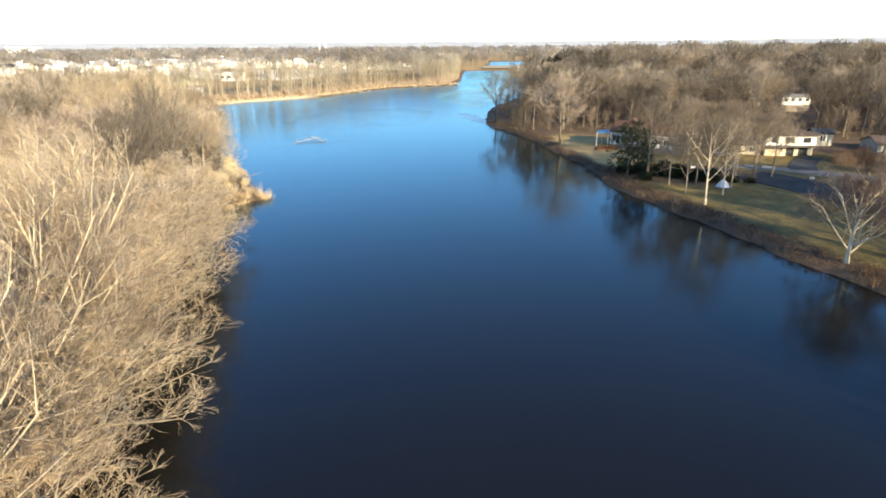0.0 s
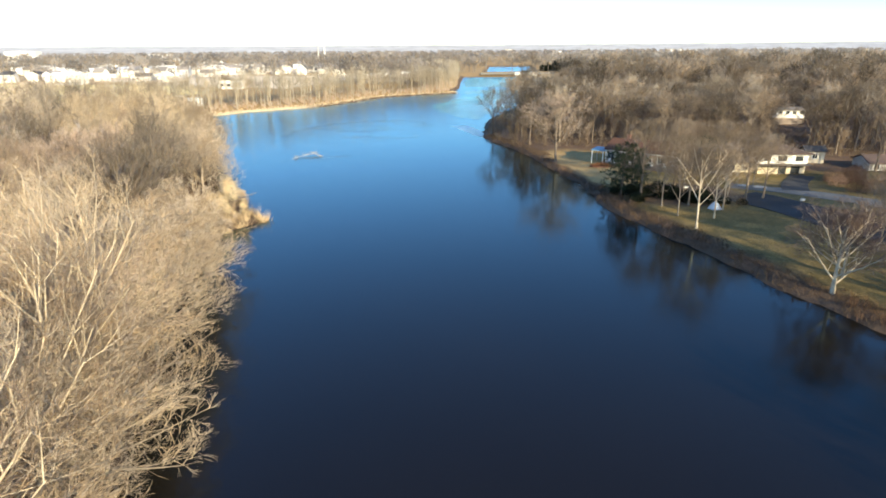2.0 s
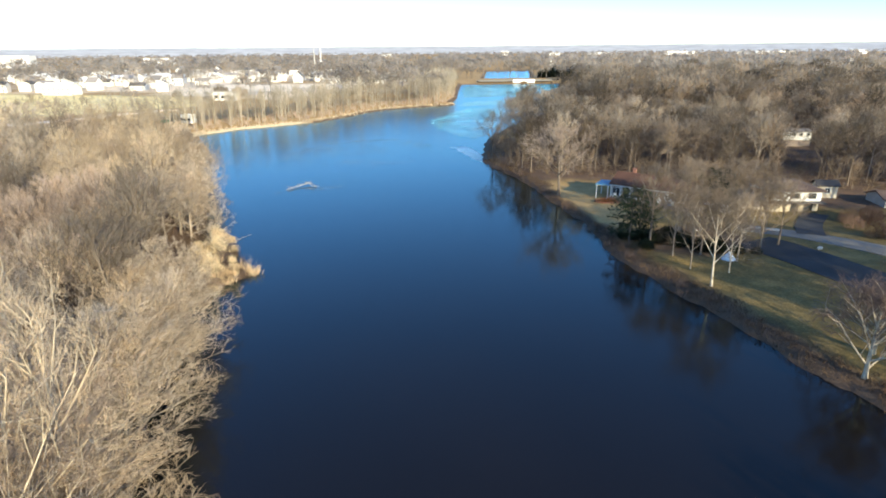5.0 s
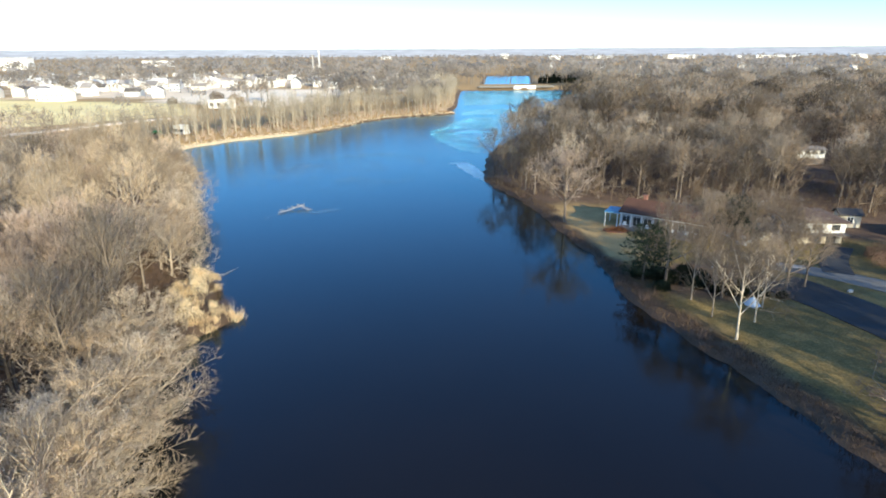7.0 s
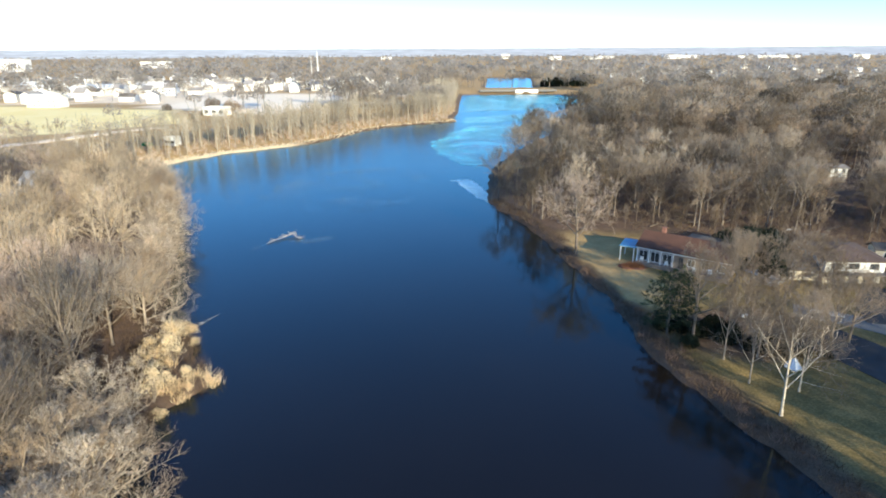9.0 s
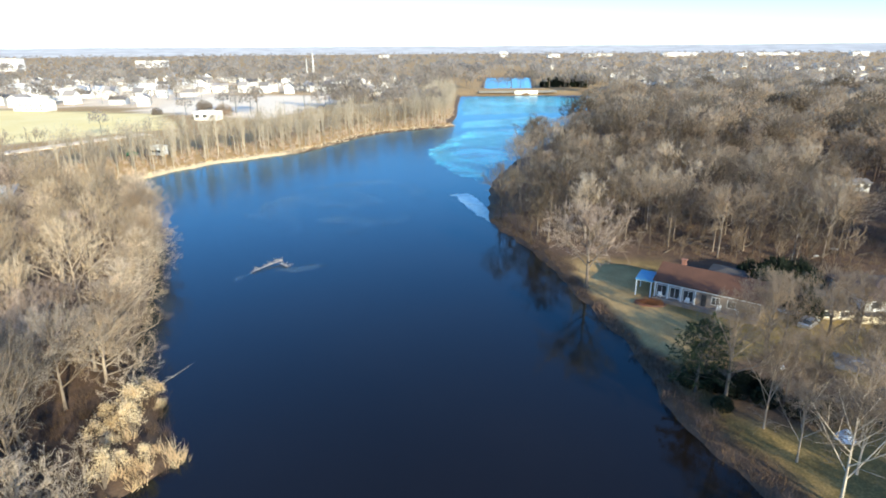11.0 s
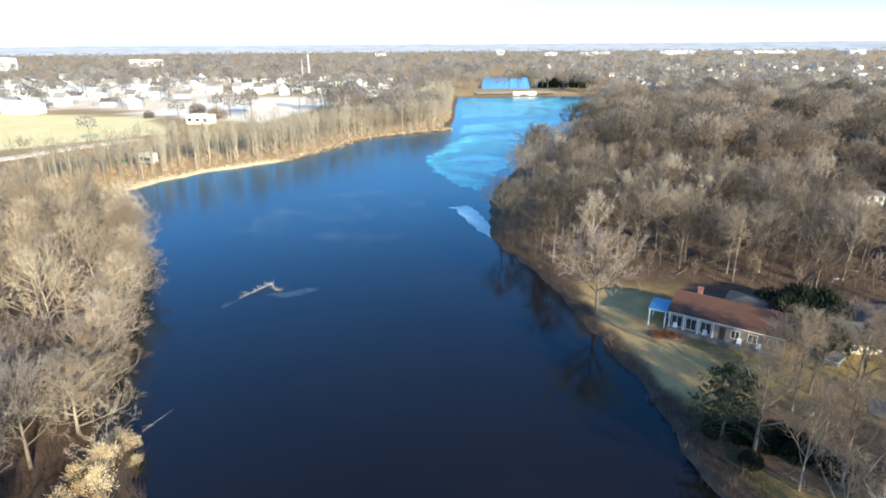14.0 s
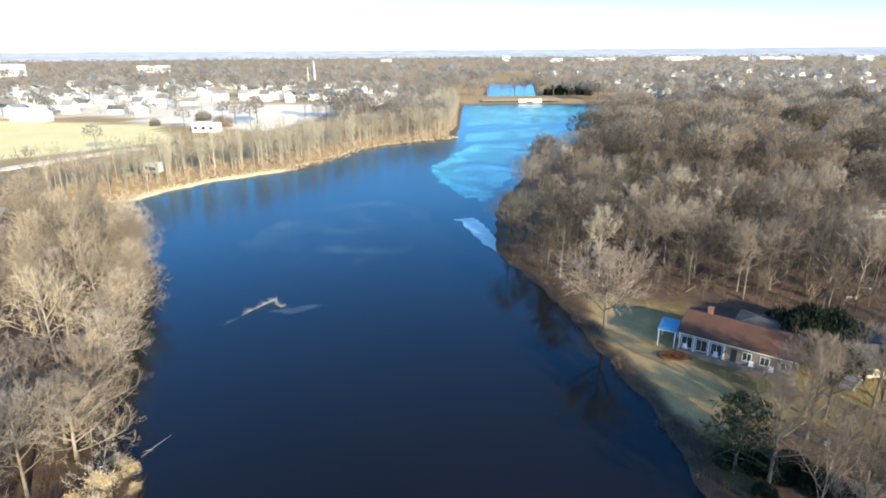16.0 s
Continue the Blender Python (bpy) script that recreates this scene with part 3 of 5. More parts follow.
k = 0
path = np.array(SHORE_L[::-1], float)
seg = np.hypot(*np.diff(path, axis=0).T)
run = np.concatenate([[0], np.cumsum(seg)])
for s in np.arange(run[1] + 20, run[-1] - 4, 4.4):
    x, y = np.interp(s, run, path[:, 0]), np.interp(s, run, path[:, 1])
    if y < 4 or 82 < y < 108:
        continue
    i = min(np.searchsorted(run, s), len(path) - 1)
    dx, dy = path[i] - path[i - 1]
    off = rng.uniform(1.5, 4.0)
    ln = math.hypot(dx, dy)
    nx_, ny_ = dy / ln, -dx / ln
    size = rng.uniform(0.72, 1.0) if y > 104 else rng.uniform(0.85, 1.1)
    (left_tall if y < 52 and k % 2 else left_lean).plant(k // 2 if y < 52 else k, x - nx_ * off, y - ny_ * off, math.degrees(math.atan2(ny_, nx_)) + rng.uniform(-45, 45), (size, size * rng.uniform(0.85, 1.1)))
    k += 1


for n, y in enumerate(np.arange(17, 73, 3.3)):
    x = np.interp(y, [0, 20, 34, 48, 62, 75, 84], [-15.5, -19.8, -23.2, -26.0, -29.2, -32.0, -34])
    upright = y < 44 and n % 3
    (left_tall if upright else left_lean).plant(k + n, x - rng.uniform(-0.4, 0.8) - (1.0 if upright else 0.0), y, rng.uniform(-40, 30), (rng.uniform(0.85, 1.1) * (0.85 if upright else 1.0), rng.uniform(0.75, 1.0)))

# low boughs reaching furthest over the water
for n, (x, y, size) in enumerate([(-19.4, 21.5, 0.78), (-21.2, 26.0, 0.78), (-20.8, 30.2, 0.9), (-22.0, 33.6, 0.9), (-23.2, 37.4, 0.95)]):
    left_lean.plant(n, x, y, rng.uniform(-25, 15), (size, size * 0.75))

thicket = scatter(-62, -13, 8, 116, 3.3, lambda x, y: (lake_d(x, y) > np.where(y < 30, 3.5, 0.6)) & (lake_d(x, y) < np.where(y < 80, 9, 4)) & (x < -14) & (np.hypot(x + 33, y - 94) > 7), 7)
for n, (x, y) in enumerate(thicket):
    k_ = rng.uniform(0.75, 1.15)
    saplings.plant(0, x, y, rng.uniform(-70, 70), (k_, k_ * rng.uniform(0.9, 1.2)))


def left_ok(x, y):
    d = lake_d(x, y)
    clear = (np.hypot((x + 117) / 1.4, (y - 166) / 1.4) < 15) | (np.hypot(x + 36, y - 94) < 7)
    return (d > 5.0) & (d < 42) & (x < -20) & ~clear & (y < 205 - 0.25 * (x + 100))


for n, (x, y) in enumerate(np.concatenate([scatter(-118, -18, 8, 92, 6.7, left_ok, 5), scatter(-118, -18, 92, 215, 7.6, left_ok, 6)])):
    close_ = y < 68 and lake_d(np.array([x]), np.array([y]))[0] < 24
    grove = left_tall if close_ else left_mid
    golden = 104 < y < 200 and lake_d(np.array([x]), np.array([y]))[0] < 30
    j = n if close_ else (2 if (70 < y < 112 and n % 2) or n % 6 == 0 else 1 if golden and n % 5 else 0)
    grove.plant(j, x, y, rng.uniform(0, 360), (rng.uniform(0.75, 1.05), rng.uniform(0.78, 1.08)))

# yard trees on the east bank
YARD_LABEL = "bare sycamore with pale spreading limbs on the lawn"
yard = Grove([
    tree_thing("yard_tree", 41, YARD_LABEL, M_BARK_PALE, M_TWIG_HAZE, height=13.5, clear=0.3, limbs=9, reach=6.0, rise=24, counts=(5, 5, 6, 4), radius=0.18, twig=1.1, fat=0.95, turn=55),
    tree_thing("yard_tree", 42, YARD_LABEL, M_BARK_MID, M_TWIG_HAZE, height=13.5, clear=0.28, limbs=9, reach=5.3, rise=24, counts=(5, 5, 6, 4), radius=0.17, twig=1.1, fat=0.95, turn=52),
    tree_thing("yard_tree", 43, "bare shade tree with a hazy grey-brown crown", M_BARK, M_TWIG_HAZE, height=14.5, clear=0.34, limbs=10, reach=6.6, rise=14, counts=(5, 5, 6, 4), radius=0.28, twig=1.2, fat=0.92),
], "bare trees in the gardens")
SHORE_TREES = [
    (38.9, 82.6, 0, 1.0, 1.0), (46.8, 91.5, 1, 0.8, 0.85), (38.6, 89.2, 1, 0.85, 0.9), (38.0, 94.8, 1, 0.9, 1.05), (36.2, 100.6, 2, 0.85, 1.0), (43.4, 86.9, 0, 0.7, 0.75),
    (45.2, 108.5, 2, 0.85, 0.92), (50.0, 112.5, 2, 0.85, 0.85), (57.0, 104.0, 1, 0.9, 0.9), (58.5, 115.5, 2, 0.9, 0.85), (43.4, 100.0, 2, 0.75, 0.7), (62.5, 77.0, 1, 1.0, 0.9),
    (66.5, 70.0, 0, 0.9, 0.9), (91.0, 119.0, 2, 1.0, 1.0), (56.5, 60.0, 0, 0.85, 0.85), (74.0, 82.0, 2, 0.9, 0.9), (90.0, 98.0, 2, 0.75, 0.7), (52.0, 44.0, 2, 0.9, 0.9),
]
LANE_TREES = [
    (64.0, 50.0, 2, 1.0, 1.0), (51.5, 100.0, 1, 0.9, 0.9), (60.0, 108.0, 1, 0.9, 0.95), (62.5, 115.0, 2, 0.8, 0.8), (57.0, 98.5, 2, 0.8, 0.8), (70.0, 58.0, 2, 1.0, 1.0),
    (75.0, 66.0, 1, 1.0, 1.0), (60.0, 40.0, 2, 1.0, 1.0), (70.0, 38.0, 2, 1.1, 1.1), (78.0, 50.0, 2, 1.0, 1.1), (84.0, 76.0, 2, 1.0, 1.0), (57.0, 70.0, 1, 0.8, 0.8),
    (86.0, 60.0, 2, 1.1, 1.1), (98.0, 108.0, 2, 0.9, 0.9), (100.0, 92.0, 2, 1.0, 1.0), (42.6, 95.0, 2, 0.7, 0.6), (47.0, 100.4, 2, 0.75, 0.7), (48.0, 113.5, 2, 0.8, 0.85), (53.4, 108.6, 2, 0.85, 0.85), (52.6, 96.0, 2, 0.8, 0.8),
]
for n, (x, y, kind_, sx, sz) in enumerate(SHORE_TREES + LANE_TREES):
    yard.plant(kind_, x, y, n * 77.0, (sx, sz))
shore_tree = Grove([tree_thing("shore_tree", 52, "low spreading bare tree with forked pale trunk and russet twigs", M_BARK_PALE, M_TWIG_ROSE, height=10.5, clear=0.1, limbs=13, reach=6.0, rise=26, counts=(5, 5, 6, 4), radius=0.25, twig=1.05, fat=1.0, turn=48, skirt=0.2, lean=(0.12, 0.0))], "bare trees in the gardens")
shore_tree.plant(0, 43.9, 58.4, 20, (1.0, 1.0))
shore_tree.plant(0, 47.6, 62.5, 140, (0.8, 0.8))
lone = Grove([tree_thing("lawn_tree", 47, "round-crowned bare tree standing alone on the lawn", M_BARK, M_TWIG_TAN, height=14.5, clear=0.26, limbs=13, reach=7.6, rise=10, counts=(5, 5, 5, 4), radius=0.3, twig=1.2, fat=1.25)], "bare trees in the gardens")
lone.plant(0, 27.8, 137.9, 20, (1.05, 1.12))

# the woods of the east bank
woods = Grove([
    tree_thing("woodland_tree", 51, "tall straight bare tree at the edge of the woods", M_BARK, M_TWIG_BROWN, height=19.0, clear=0.42, limbs=12, reach=5.2, rise=17, counts=(4, 4, 5, 3), radius=0.2, twig=1.25, fat=1.7, domed=True, turn=40),
    tree_thing("woodland_tree", 52, "tall bare tree with a forked trunk in the woods", M_BARK, M_TWIG_BROWN, height=18.0, clear=0.42, limbs=12, reach=5.2, rise=12, counts=(4, 4, 5, 3), radius=0.2, twig=1.25, fat=1.7, domed=True, turn=40),
    tree_thing("woodland_tree", 53, "slender bare tree with a hazy brown crown", M_BARK_MID, M_TWIG_DULL, height=17.0, clear=0.42, limbs=12, reach=5.2, rise=17, counts=(4, 4, 5, 3), radius=0.2, twig=1.25, fat=1.7, domed=True, turn=40),
    tree_thing("woodland_tree", 54, "bare tree with a broad rounded crown in the woods", M_BARK, M_TWIG_BROWN, height=16.0, clear=0.38, limbs=12, reach=5.2, rise=2, counts=(4, 4, 5, 3), radius=0.2, twig=1.25, fat=1.7, domed=True, turn=40),
], "bare trees of the east woods")


def sight(x, y):
    """The open cut in front of the white house in the woods."""
    t = (y - 140) / 50
    return (np.abs(x - (84.5 + 28.9 * t)) < 3.4 + 1.6 * t) & (y > 140) & (y < 198)


def glade(x, y):
    """Open ground on the sunny side of the white house."""
    along, off = 0.5 * (x - 117) - 0.87 * (y - 200), 0.87 * (x - 117) + 0.5 * (y - 200)
    return (np.abs(off) < 6.5) & (along > 0) & (along < 34)


def woods_ok(x, y):
    return (lake_d(x, y) > np.interp(y, [184, 200], [1.5, 8.0])) & (y > wood_front(x)) & ~sight(x, y) & ~glade(x, y) & (np.hypot(x - 117.6, y - 201) > 8) & (np.hypot(x - 258, y - 404) > 15)


spots = scatter(8, 330, 70, 430, 8.1, woods_ok, 15)
spots_wide = scatter(8, 340, 70, 440, 11.8, woods_ok, 16)
spots = spots[np.argsort(np.hypot(spots[:, 0] - 25, spots[:, 1] - 120))]
near = spots[:165]
for n, (x, y) in enumerate(near):
    edge_ = lake_d(np.array([x]), np.array([y]))[0] < 7
    woods.plant(n if not edge_ else 3, x, y, rng.uniform(0, 360), (rng.uniform(0.8, 1.1), rng.uniform(0.75 if edge_ else 0.85, 1.08)))


def wood_stuff(name, label, spots, seeds, mat, sizes, **kw):
    """Many trees in one mesh, too many to count."""
    g = np.random.default_rng(len(spots))
    kinds = []
    for s in seeds:
        a, b = grow(s, **kw)
        a.add(*b.arrays())
        v, f = a.arrays()
        kinds.append((v, f))
    out = Soup()
    zs = height_at(spots[:, 0], spots[:, 1])
    for n, ((x, y), z) in enumerate(zip(spots, zs)):
        v, f = kinds[n % len(kinds)]
        c, s_, k_ = math.cos(n * 2.1), math.sin(n * 2.1), g.uniform(*sizes)
        kz = k_ * g.uniform(0.85, 1.12)
        out.add(np.stack([(v[:, 0] * c - v[:, 1] * s_) * k_ + x, (v[:, 0] * s_ + v[:, 1] * c) * k_ + y, v[:, 2] * kz + z - 0.2], 1), f, g.uniform(0, 1))
    return tagged(new(name, out.mesh(name, mat)), label, "woods", kind="stuff")


wood_stuff("young_wood", "young bare trees filling the edge of the east woods", scatter(12, 130, 110, 235, 5.2, lambda x, y: (lake_d(x, y) > 1.0) & (y > wood_front(x) - 1.5) & (y < wood_front(x) + 42) & ~sight(x, y) & ~glade(x, y), 37), (86, 87, 88), M_TWIG_HAZE, (0.5, 0.95), height=8.5, clear=0.12, limbs=8, reach=2.4, rise=35, counts=(3, 3, 4), radius=0.09, twig=1.1, wood_level=1, fat=2.2, turn=32)
deep = spots[165:]
back = np.hypot(deep[:, 0], deep[:, 1]) > 265
wood_stuff("woodland", "dense grey-brown bare winter woods on the east bank", deep[~back], (61, 62, 63, 64), M_TWIG_BROWN, (0.72, 1.15), height=18.5, clear=0.45, limbs=9, reach=5.8, rise=12, counts=(3, 3, 5, 3), radius=0.17, twig=1.5, wood_level=1, fat=2.9, turn=42, domed=True)
far_deep = spots_wide[np.hypot(spots_wide[:, 0], spots_wide[:, 1]) > 262]


def far_bank_ok(x, y):
    d = lake_d(x, y)
    return (d > 2.5) & (d < np.where(x < -50, 36, 27)) & (y > 238 + 0.1 * (x + 100)) & (x < 40) & (y < 600) & ((x < 0) | (y > 384))


wood_stuff("shoreline_trees", "row of slim pale bare trees along the far shore", scatter(-140, 40, 230, 600, 5.6, far_bank_ok, 25), (71, 72, 73), M_TWIG_PALE, (0.75, 1.1), height=15.0, clear=0.3, limbs=7, reach=2.8, rise=45, counts=(3, 2, 4), radius=0.19, twig=1.4, wood_level=1, fat=2.2)


wood_stuff("east_grove", "bare grove beyond the lawn on the east bank", scatter(50, 120, 8, 66, 10.5, lambda x, y: (lake_d(x, y) > 7) & (x > 0.8 * y + 4) & (np.abs(x - 91 + 0.62 * (y - 64)) > 6) & (np.abs(0.87 * (x - 44) + 0.5 * (y - 55)) > 6.5), 36), (84, 85), M_TWIG_HAZE, (0.8, 1.1), height=18.0, clear=0.3, limbs=8, reach=6.0, rise=8, counts=(4, 4, 5, 2), radius=0.22, twig=1.4, wood_level=1, fat=2.6)


# out of view: added so that long shadows darken the water by the bank
wood_stuff("tall_grove", "unseen tall bare woods added south of the lawn to shade the lake", scatter(58, 105, -110, 8, 8.5, lambda x, y: (lake_d(x, y) > 3) & (np.abs(0.87 * (x - 44) + 0.5 * (y - 55)) > 6.5), 39), (89, 90), M_TWIG_HAZE, (0.85, 1.15), height=25.0, clear=0.2, limbs=9, reach=6.0, rise=10, counts=(3, 3, 4, 2), radius=0.25, twig=1.8, wood_level=1, fat=3.0)


def left_back_ok(x, y):
    d = lake_d(x, y)
    clear = (np.hypot((x + 117) / 1.4, (y - 166) / 1.4) < 17)
    return (d > 40) & (x > -230) & (x < -60) & (y < 262 + 0.1 * (x + 110)) & ~clear


wood_stuff("west_woods", "bare winter woods behind the west bank", scatter(-230, -60, 60, 275, 11.5, left_back_ok, 35), (81, 82, 83), M_TWIG_GREY, (0.8, 1.05), height=15.5, clear=0.34, limbs=7, reach=6.0, rise=15, counts=(3, 3, 4, 2), radius=0.16, twig=1.8, wood_level=1, fat=3.6)

# far country: woods to the horizon


def far_tree(seed, n, thin=0.5, thick=1.3, size=3.0, wide=5.2, high=16.0):
    """A bare tree seen from afar: trunk, a few boughs, and a domed shell of short twigs."""
    g = np.random.default_rng(seed)
    s = Soup()
    boughs(s, np.zeros((1, 3)), np.array([[0.2, 0, high * 0.7]]), np.zeros((1, 3)), 0.26, 0.1, 4, 1)
    mid = np.array([[0, 0, high - wide * 0.85]])
    m = max(5, n // 22)
    for count, r0, r1, size_ in ((m, 0.0, 0.1, None), (n, 0.8, 1.0, size)):
        a, z = g.uniform(0, 6.28, count), g.uniform(-0.35, 1.0, count)
        out = np.stack([np.cos(a) * np.sqrt(1 - z * z), np.sin(a) * np.sqrt(1 - z * z), z], 1)
        lump = 1 + 0.16 * np.sin(a * 3 + seed) * (1 - z) + 0.08 * np.sin(a * 7)
        rad_ = (wide * lump * g.uniform(r0, r1, count))[:, None] * np.array([[1, 1, 0.9]])
        if size_ is None:
            low = np.stack([0 * a, 0 * a, g.uniform(0.35, 0.7, count) * high], 1)
            spikes(s, low, mid + out * wide * 0.9 - low, 0.16)
        else:
            slivers(s, mid + out * rad_, unit(0.45 * out + [0, 0, 0.35] + g.normal(0, 0.55, (count, 3))) * size_ * g.uniform(0.6, 1.3, (count, 1)), g.uniform(thin, thick, count), g, middle=(0, 0, high * 0.42))
    return s.arrays()


def far_woods(name, label, spots, kinds, mat, seed):
    g = np.random.default_rng(seed)
    out = Soup()
    zs = height_at(spots[:, 0], spots[:, 1])
    for n, ((x, y), z) in enumerate(zip(spots, zs)):
        v, f = kinds[n % len(kinds)]
        k_ = g.uniform(0.65, 1.2)
        out.add(v * (k_ * g.uniform(0.9, 1.25), k_ * g.uniform(0.9, 1.25), k_ * g.uniform(0.9, 1.12)) + (x, y, z - 0.2), f, g.uniform(0, 1))
    return tagged(new(name, out.mesh(name, mat)), label, "woods", kind="stuff")


def open_land(x, y):
    """Fields, car parks and water, where no wood stands."""
    lot = (x > -222) & (x < -80) & (y > 418 - 0.5 * (x + 150)) & (y < 600) & (ripple(x, y, 0.05, 31) < 0.55)
    grass = (x + 0.6 * (y - 370) < -138) & (x > -520) & (y - (x + 197) > 300) & (y < 470)
    dam_ = (y > 585) & (y < 655) & (x > 12) & (x < 140)
    return lot | grass | dam_ | (shore_distance(x, y, POND) < 3) | (lake_d(x, y) < 8)


far_woods("deep_woodland", "unbroken grey-brown canopy of the winter woods", far_deep, [far_tree(q_, 760, 0.22, 0.42, 1.5, 6.6, 17.5) for q_ in (97, 98, 99, 100)], M_TWIG_BROWN, 8)

g = np.random.default_rng(77)
rad = 330 * np.exp(g.uniform(0, 2.55, 5200))
ang = np.radians(g.uniform(-50, 52, 5200))
fx, fy = rad * np.sin(ang), 40 + rad * np.cos(ang)
town = (fx > -640) & (fx < -30) & (fy > 470) & (fy < 820)
inner = (np.hypot(fx, fy) < 425) & (fx > 0)
keep = ~open_land(fx, fy) & ~(town & (g.uniform(0, 1, len(fx)) < 0.5)) & ~inner & ~((fx > -160) & (fy < 415) & (fx < 0))
mid_ = np.stack([fx[keep], fy[keep]], 1)
close = np.hypot(mid_[:, 0], mid_[:, 1]) < 900
far_woods("far_woods", "hazy grey-brown bare woods across the far country", mid_[close], [far_tree(s, 230, 0.45, 0.9, 1.9) for s in (91, 92, 93)], M_TWIG_FAR_HAZED, 3)
far_woods("horizon_woods", "hazy bare woods reaching to the horizon", mid_[~close], [far_tree(s, 36, 1.7, 3.0, 3.1) for s in (94, 95, 96)], M_TWIG_HORIZON_HAZED, 4)

# the pine by the lake house, and dark shrubs behind the tent


def pine(seed, height, spread):
    g = np.random.default_rng(seed)
    wood, fine = Soup(), Soup()
    boughs(wood, np.array([[0, 0, -0.3]]), np.array([[0, 0, height]]), np.array([[0.3, 0, 0]]), 0.2, 0.03, 6, 5)
    n = 46
    h = np.linspace(0.16, 0.96, n) * height
    a = np.arange(n) * 2.4 + g.uniform(-0.4, 0.4, n)
    ln = spread * np.sin(math.pi * (0.12 + 0.8 * h / height)) ** 0.6 * g.uniform(0.5, 1.2, n)
    way = np.stack([np.cos(a) * ln, np.sin(a) * ln, 0.18 * ln], 1)
    start = np.stack([0 * h, 0 * h, h], 1)
    bend = np.stack([0 * h, 0 * h, -0.22 * ln], 1)
    boughs(wood, start, way, bend, 0.05, 0.012, 3, 2)
    p, w = offshoots(g, start, way, bend, 7, 0.25, 50, 0.0, 0.3)
    p2, w2 = offshoots(g, p, w, np.zeros_like(w), 12, 0.05, 55, 0.15, 0.6)
    w2 = unit(w2) * 0.42
    spikes(fine, p2, w2, 0.09)
    return wood, fine


def pine_thing(seed, height, spread, x, y, label):
    wood, fine = pine(seed, height, spread)
    ob = thing("pine_tree", label, "tree", m=pose(x, y, ground_z(x, y)))
    part("trunk", wood.mesh("trunk", M_BARK, True), ob)
    part("crown", fine.mesh("crown", M_NEEDLE), ob)


pine_thing(1, 10.0, 3.7, 33.4, 102.8, "dark green pine leaning over the lake lawn")
pine_thing(2, 8.5, 3.6, 36.4, 106.8, "smaller dark green pine among the garden trees")


def shrub_mesh(seed, r, h, n, mat, leaf=0.12):
    g = np.random.default_rng(seed)
    s = Soup()
    a, e = g.uniform(0, 6.28, n), np.sqrt(g.uniform(0, 1, n))
    start = np.stack([np.cos(a) * e * r, np.sin(a) * e * r, g.uniform(0.05, 1, n) * h * (1 - 0.5 * e**2)], 1)
    way = unit(np.stack([np.cos(a) * e, np.sin(a) * e, g.uniform(0.1, 1.2, n)], 1) + g.normal(0, 0.35, (n, 3))) * g.uniform(0.25, 0.6, (n, 1))
    spikes(s, start, way, leaf)
    stem = np.zeros((9, 3))
    spikes(s, stem, unit(g.normal(0, 0.5, (9, 3)) + [0, 0, 1.2]) * h * 0.9, 0.07)
    return s.mesh("shrub", mat)


red_me = shrub_mesh(13, 1.6, 2.6, 900, M_TWIG_RED, 0.05)
for n, (x, y, k_) in enumerate([(78.0, 112.0, 1.2), (80.6, 110.4, 1.4), (76.0, 108.0, 1.0), (75.5, 101.5, 1.1), (77.8, 100.0, 1.3), (82.6, 113.0, 1.2)]):
    ob = tagged(new("red_shrub", red_me), "bare shrub with dense reddish twigs by the drive", "shrub", "red shrubs")
    ob.matrix_basis = pose(x, y, ground_z(x, y) - 0.05, 0, 0, n * 61) @ Matrix.Diagonal((k_, k_, k_, 1))

bare_me = shrub_mesh(23, 1.5, 2.2, 1000, M_TWIG_BROWN, 0.06)
for n, (x, y, k_) in enumerate([(-166.0, 458.0, 3.4), (-140.0, 424.0, 3.6), (-188.0, 433.0, 2.2), (-146.0, 432.0, 2.4), (-152.0, 410.0, 1.8)]):
    ob = tagged(new("round_bush", bare_me), "rounded bare bush at the edge of the car park", "bush", "bushes by the car park")
    ob.matrix_basis = pose(x, y, ground_z(x, y) - 0.1, 0, 0, n * 47) @ Matrix.Diagonal((k_, k_, k_, 1))

me = shrub_mesh(3, 1.5, 2.1, 1100, M_EVERGREEN)
for n, (x, y, k_) in enumerate([(43.4, 97.0, 1.0), (45.5, 96.6, 1.1), (48.8, 95.5, 0.65), (51.4, 94.6, 0.55), (40.6, 99.6, 1.0), (33.6, 104.6, 1.0), (36.0, 103.4, 1.1), (38.0, 101.6, 1.0), (40.2, 103.2, 1.1), (35.2, 99.2, 0.8), (42.0, 101.4, 1.0)]):
    ob = tagged(new("evergreen_shrub", me), "dark green rounded evergreen shrub in the garden", "shrub", "garden shrubs")
    ob.matrix_basis = pose(x, y, ground_z(x, y) - 0.05, 0, 0, n * 50) @ Matrix.Diagonal((k_, k_, k_, 1))

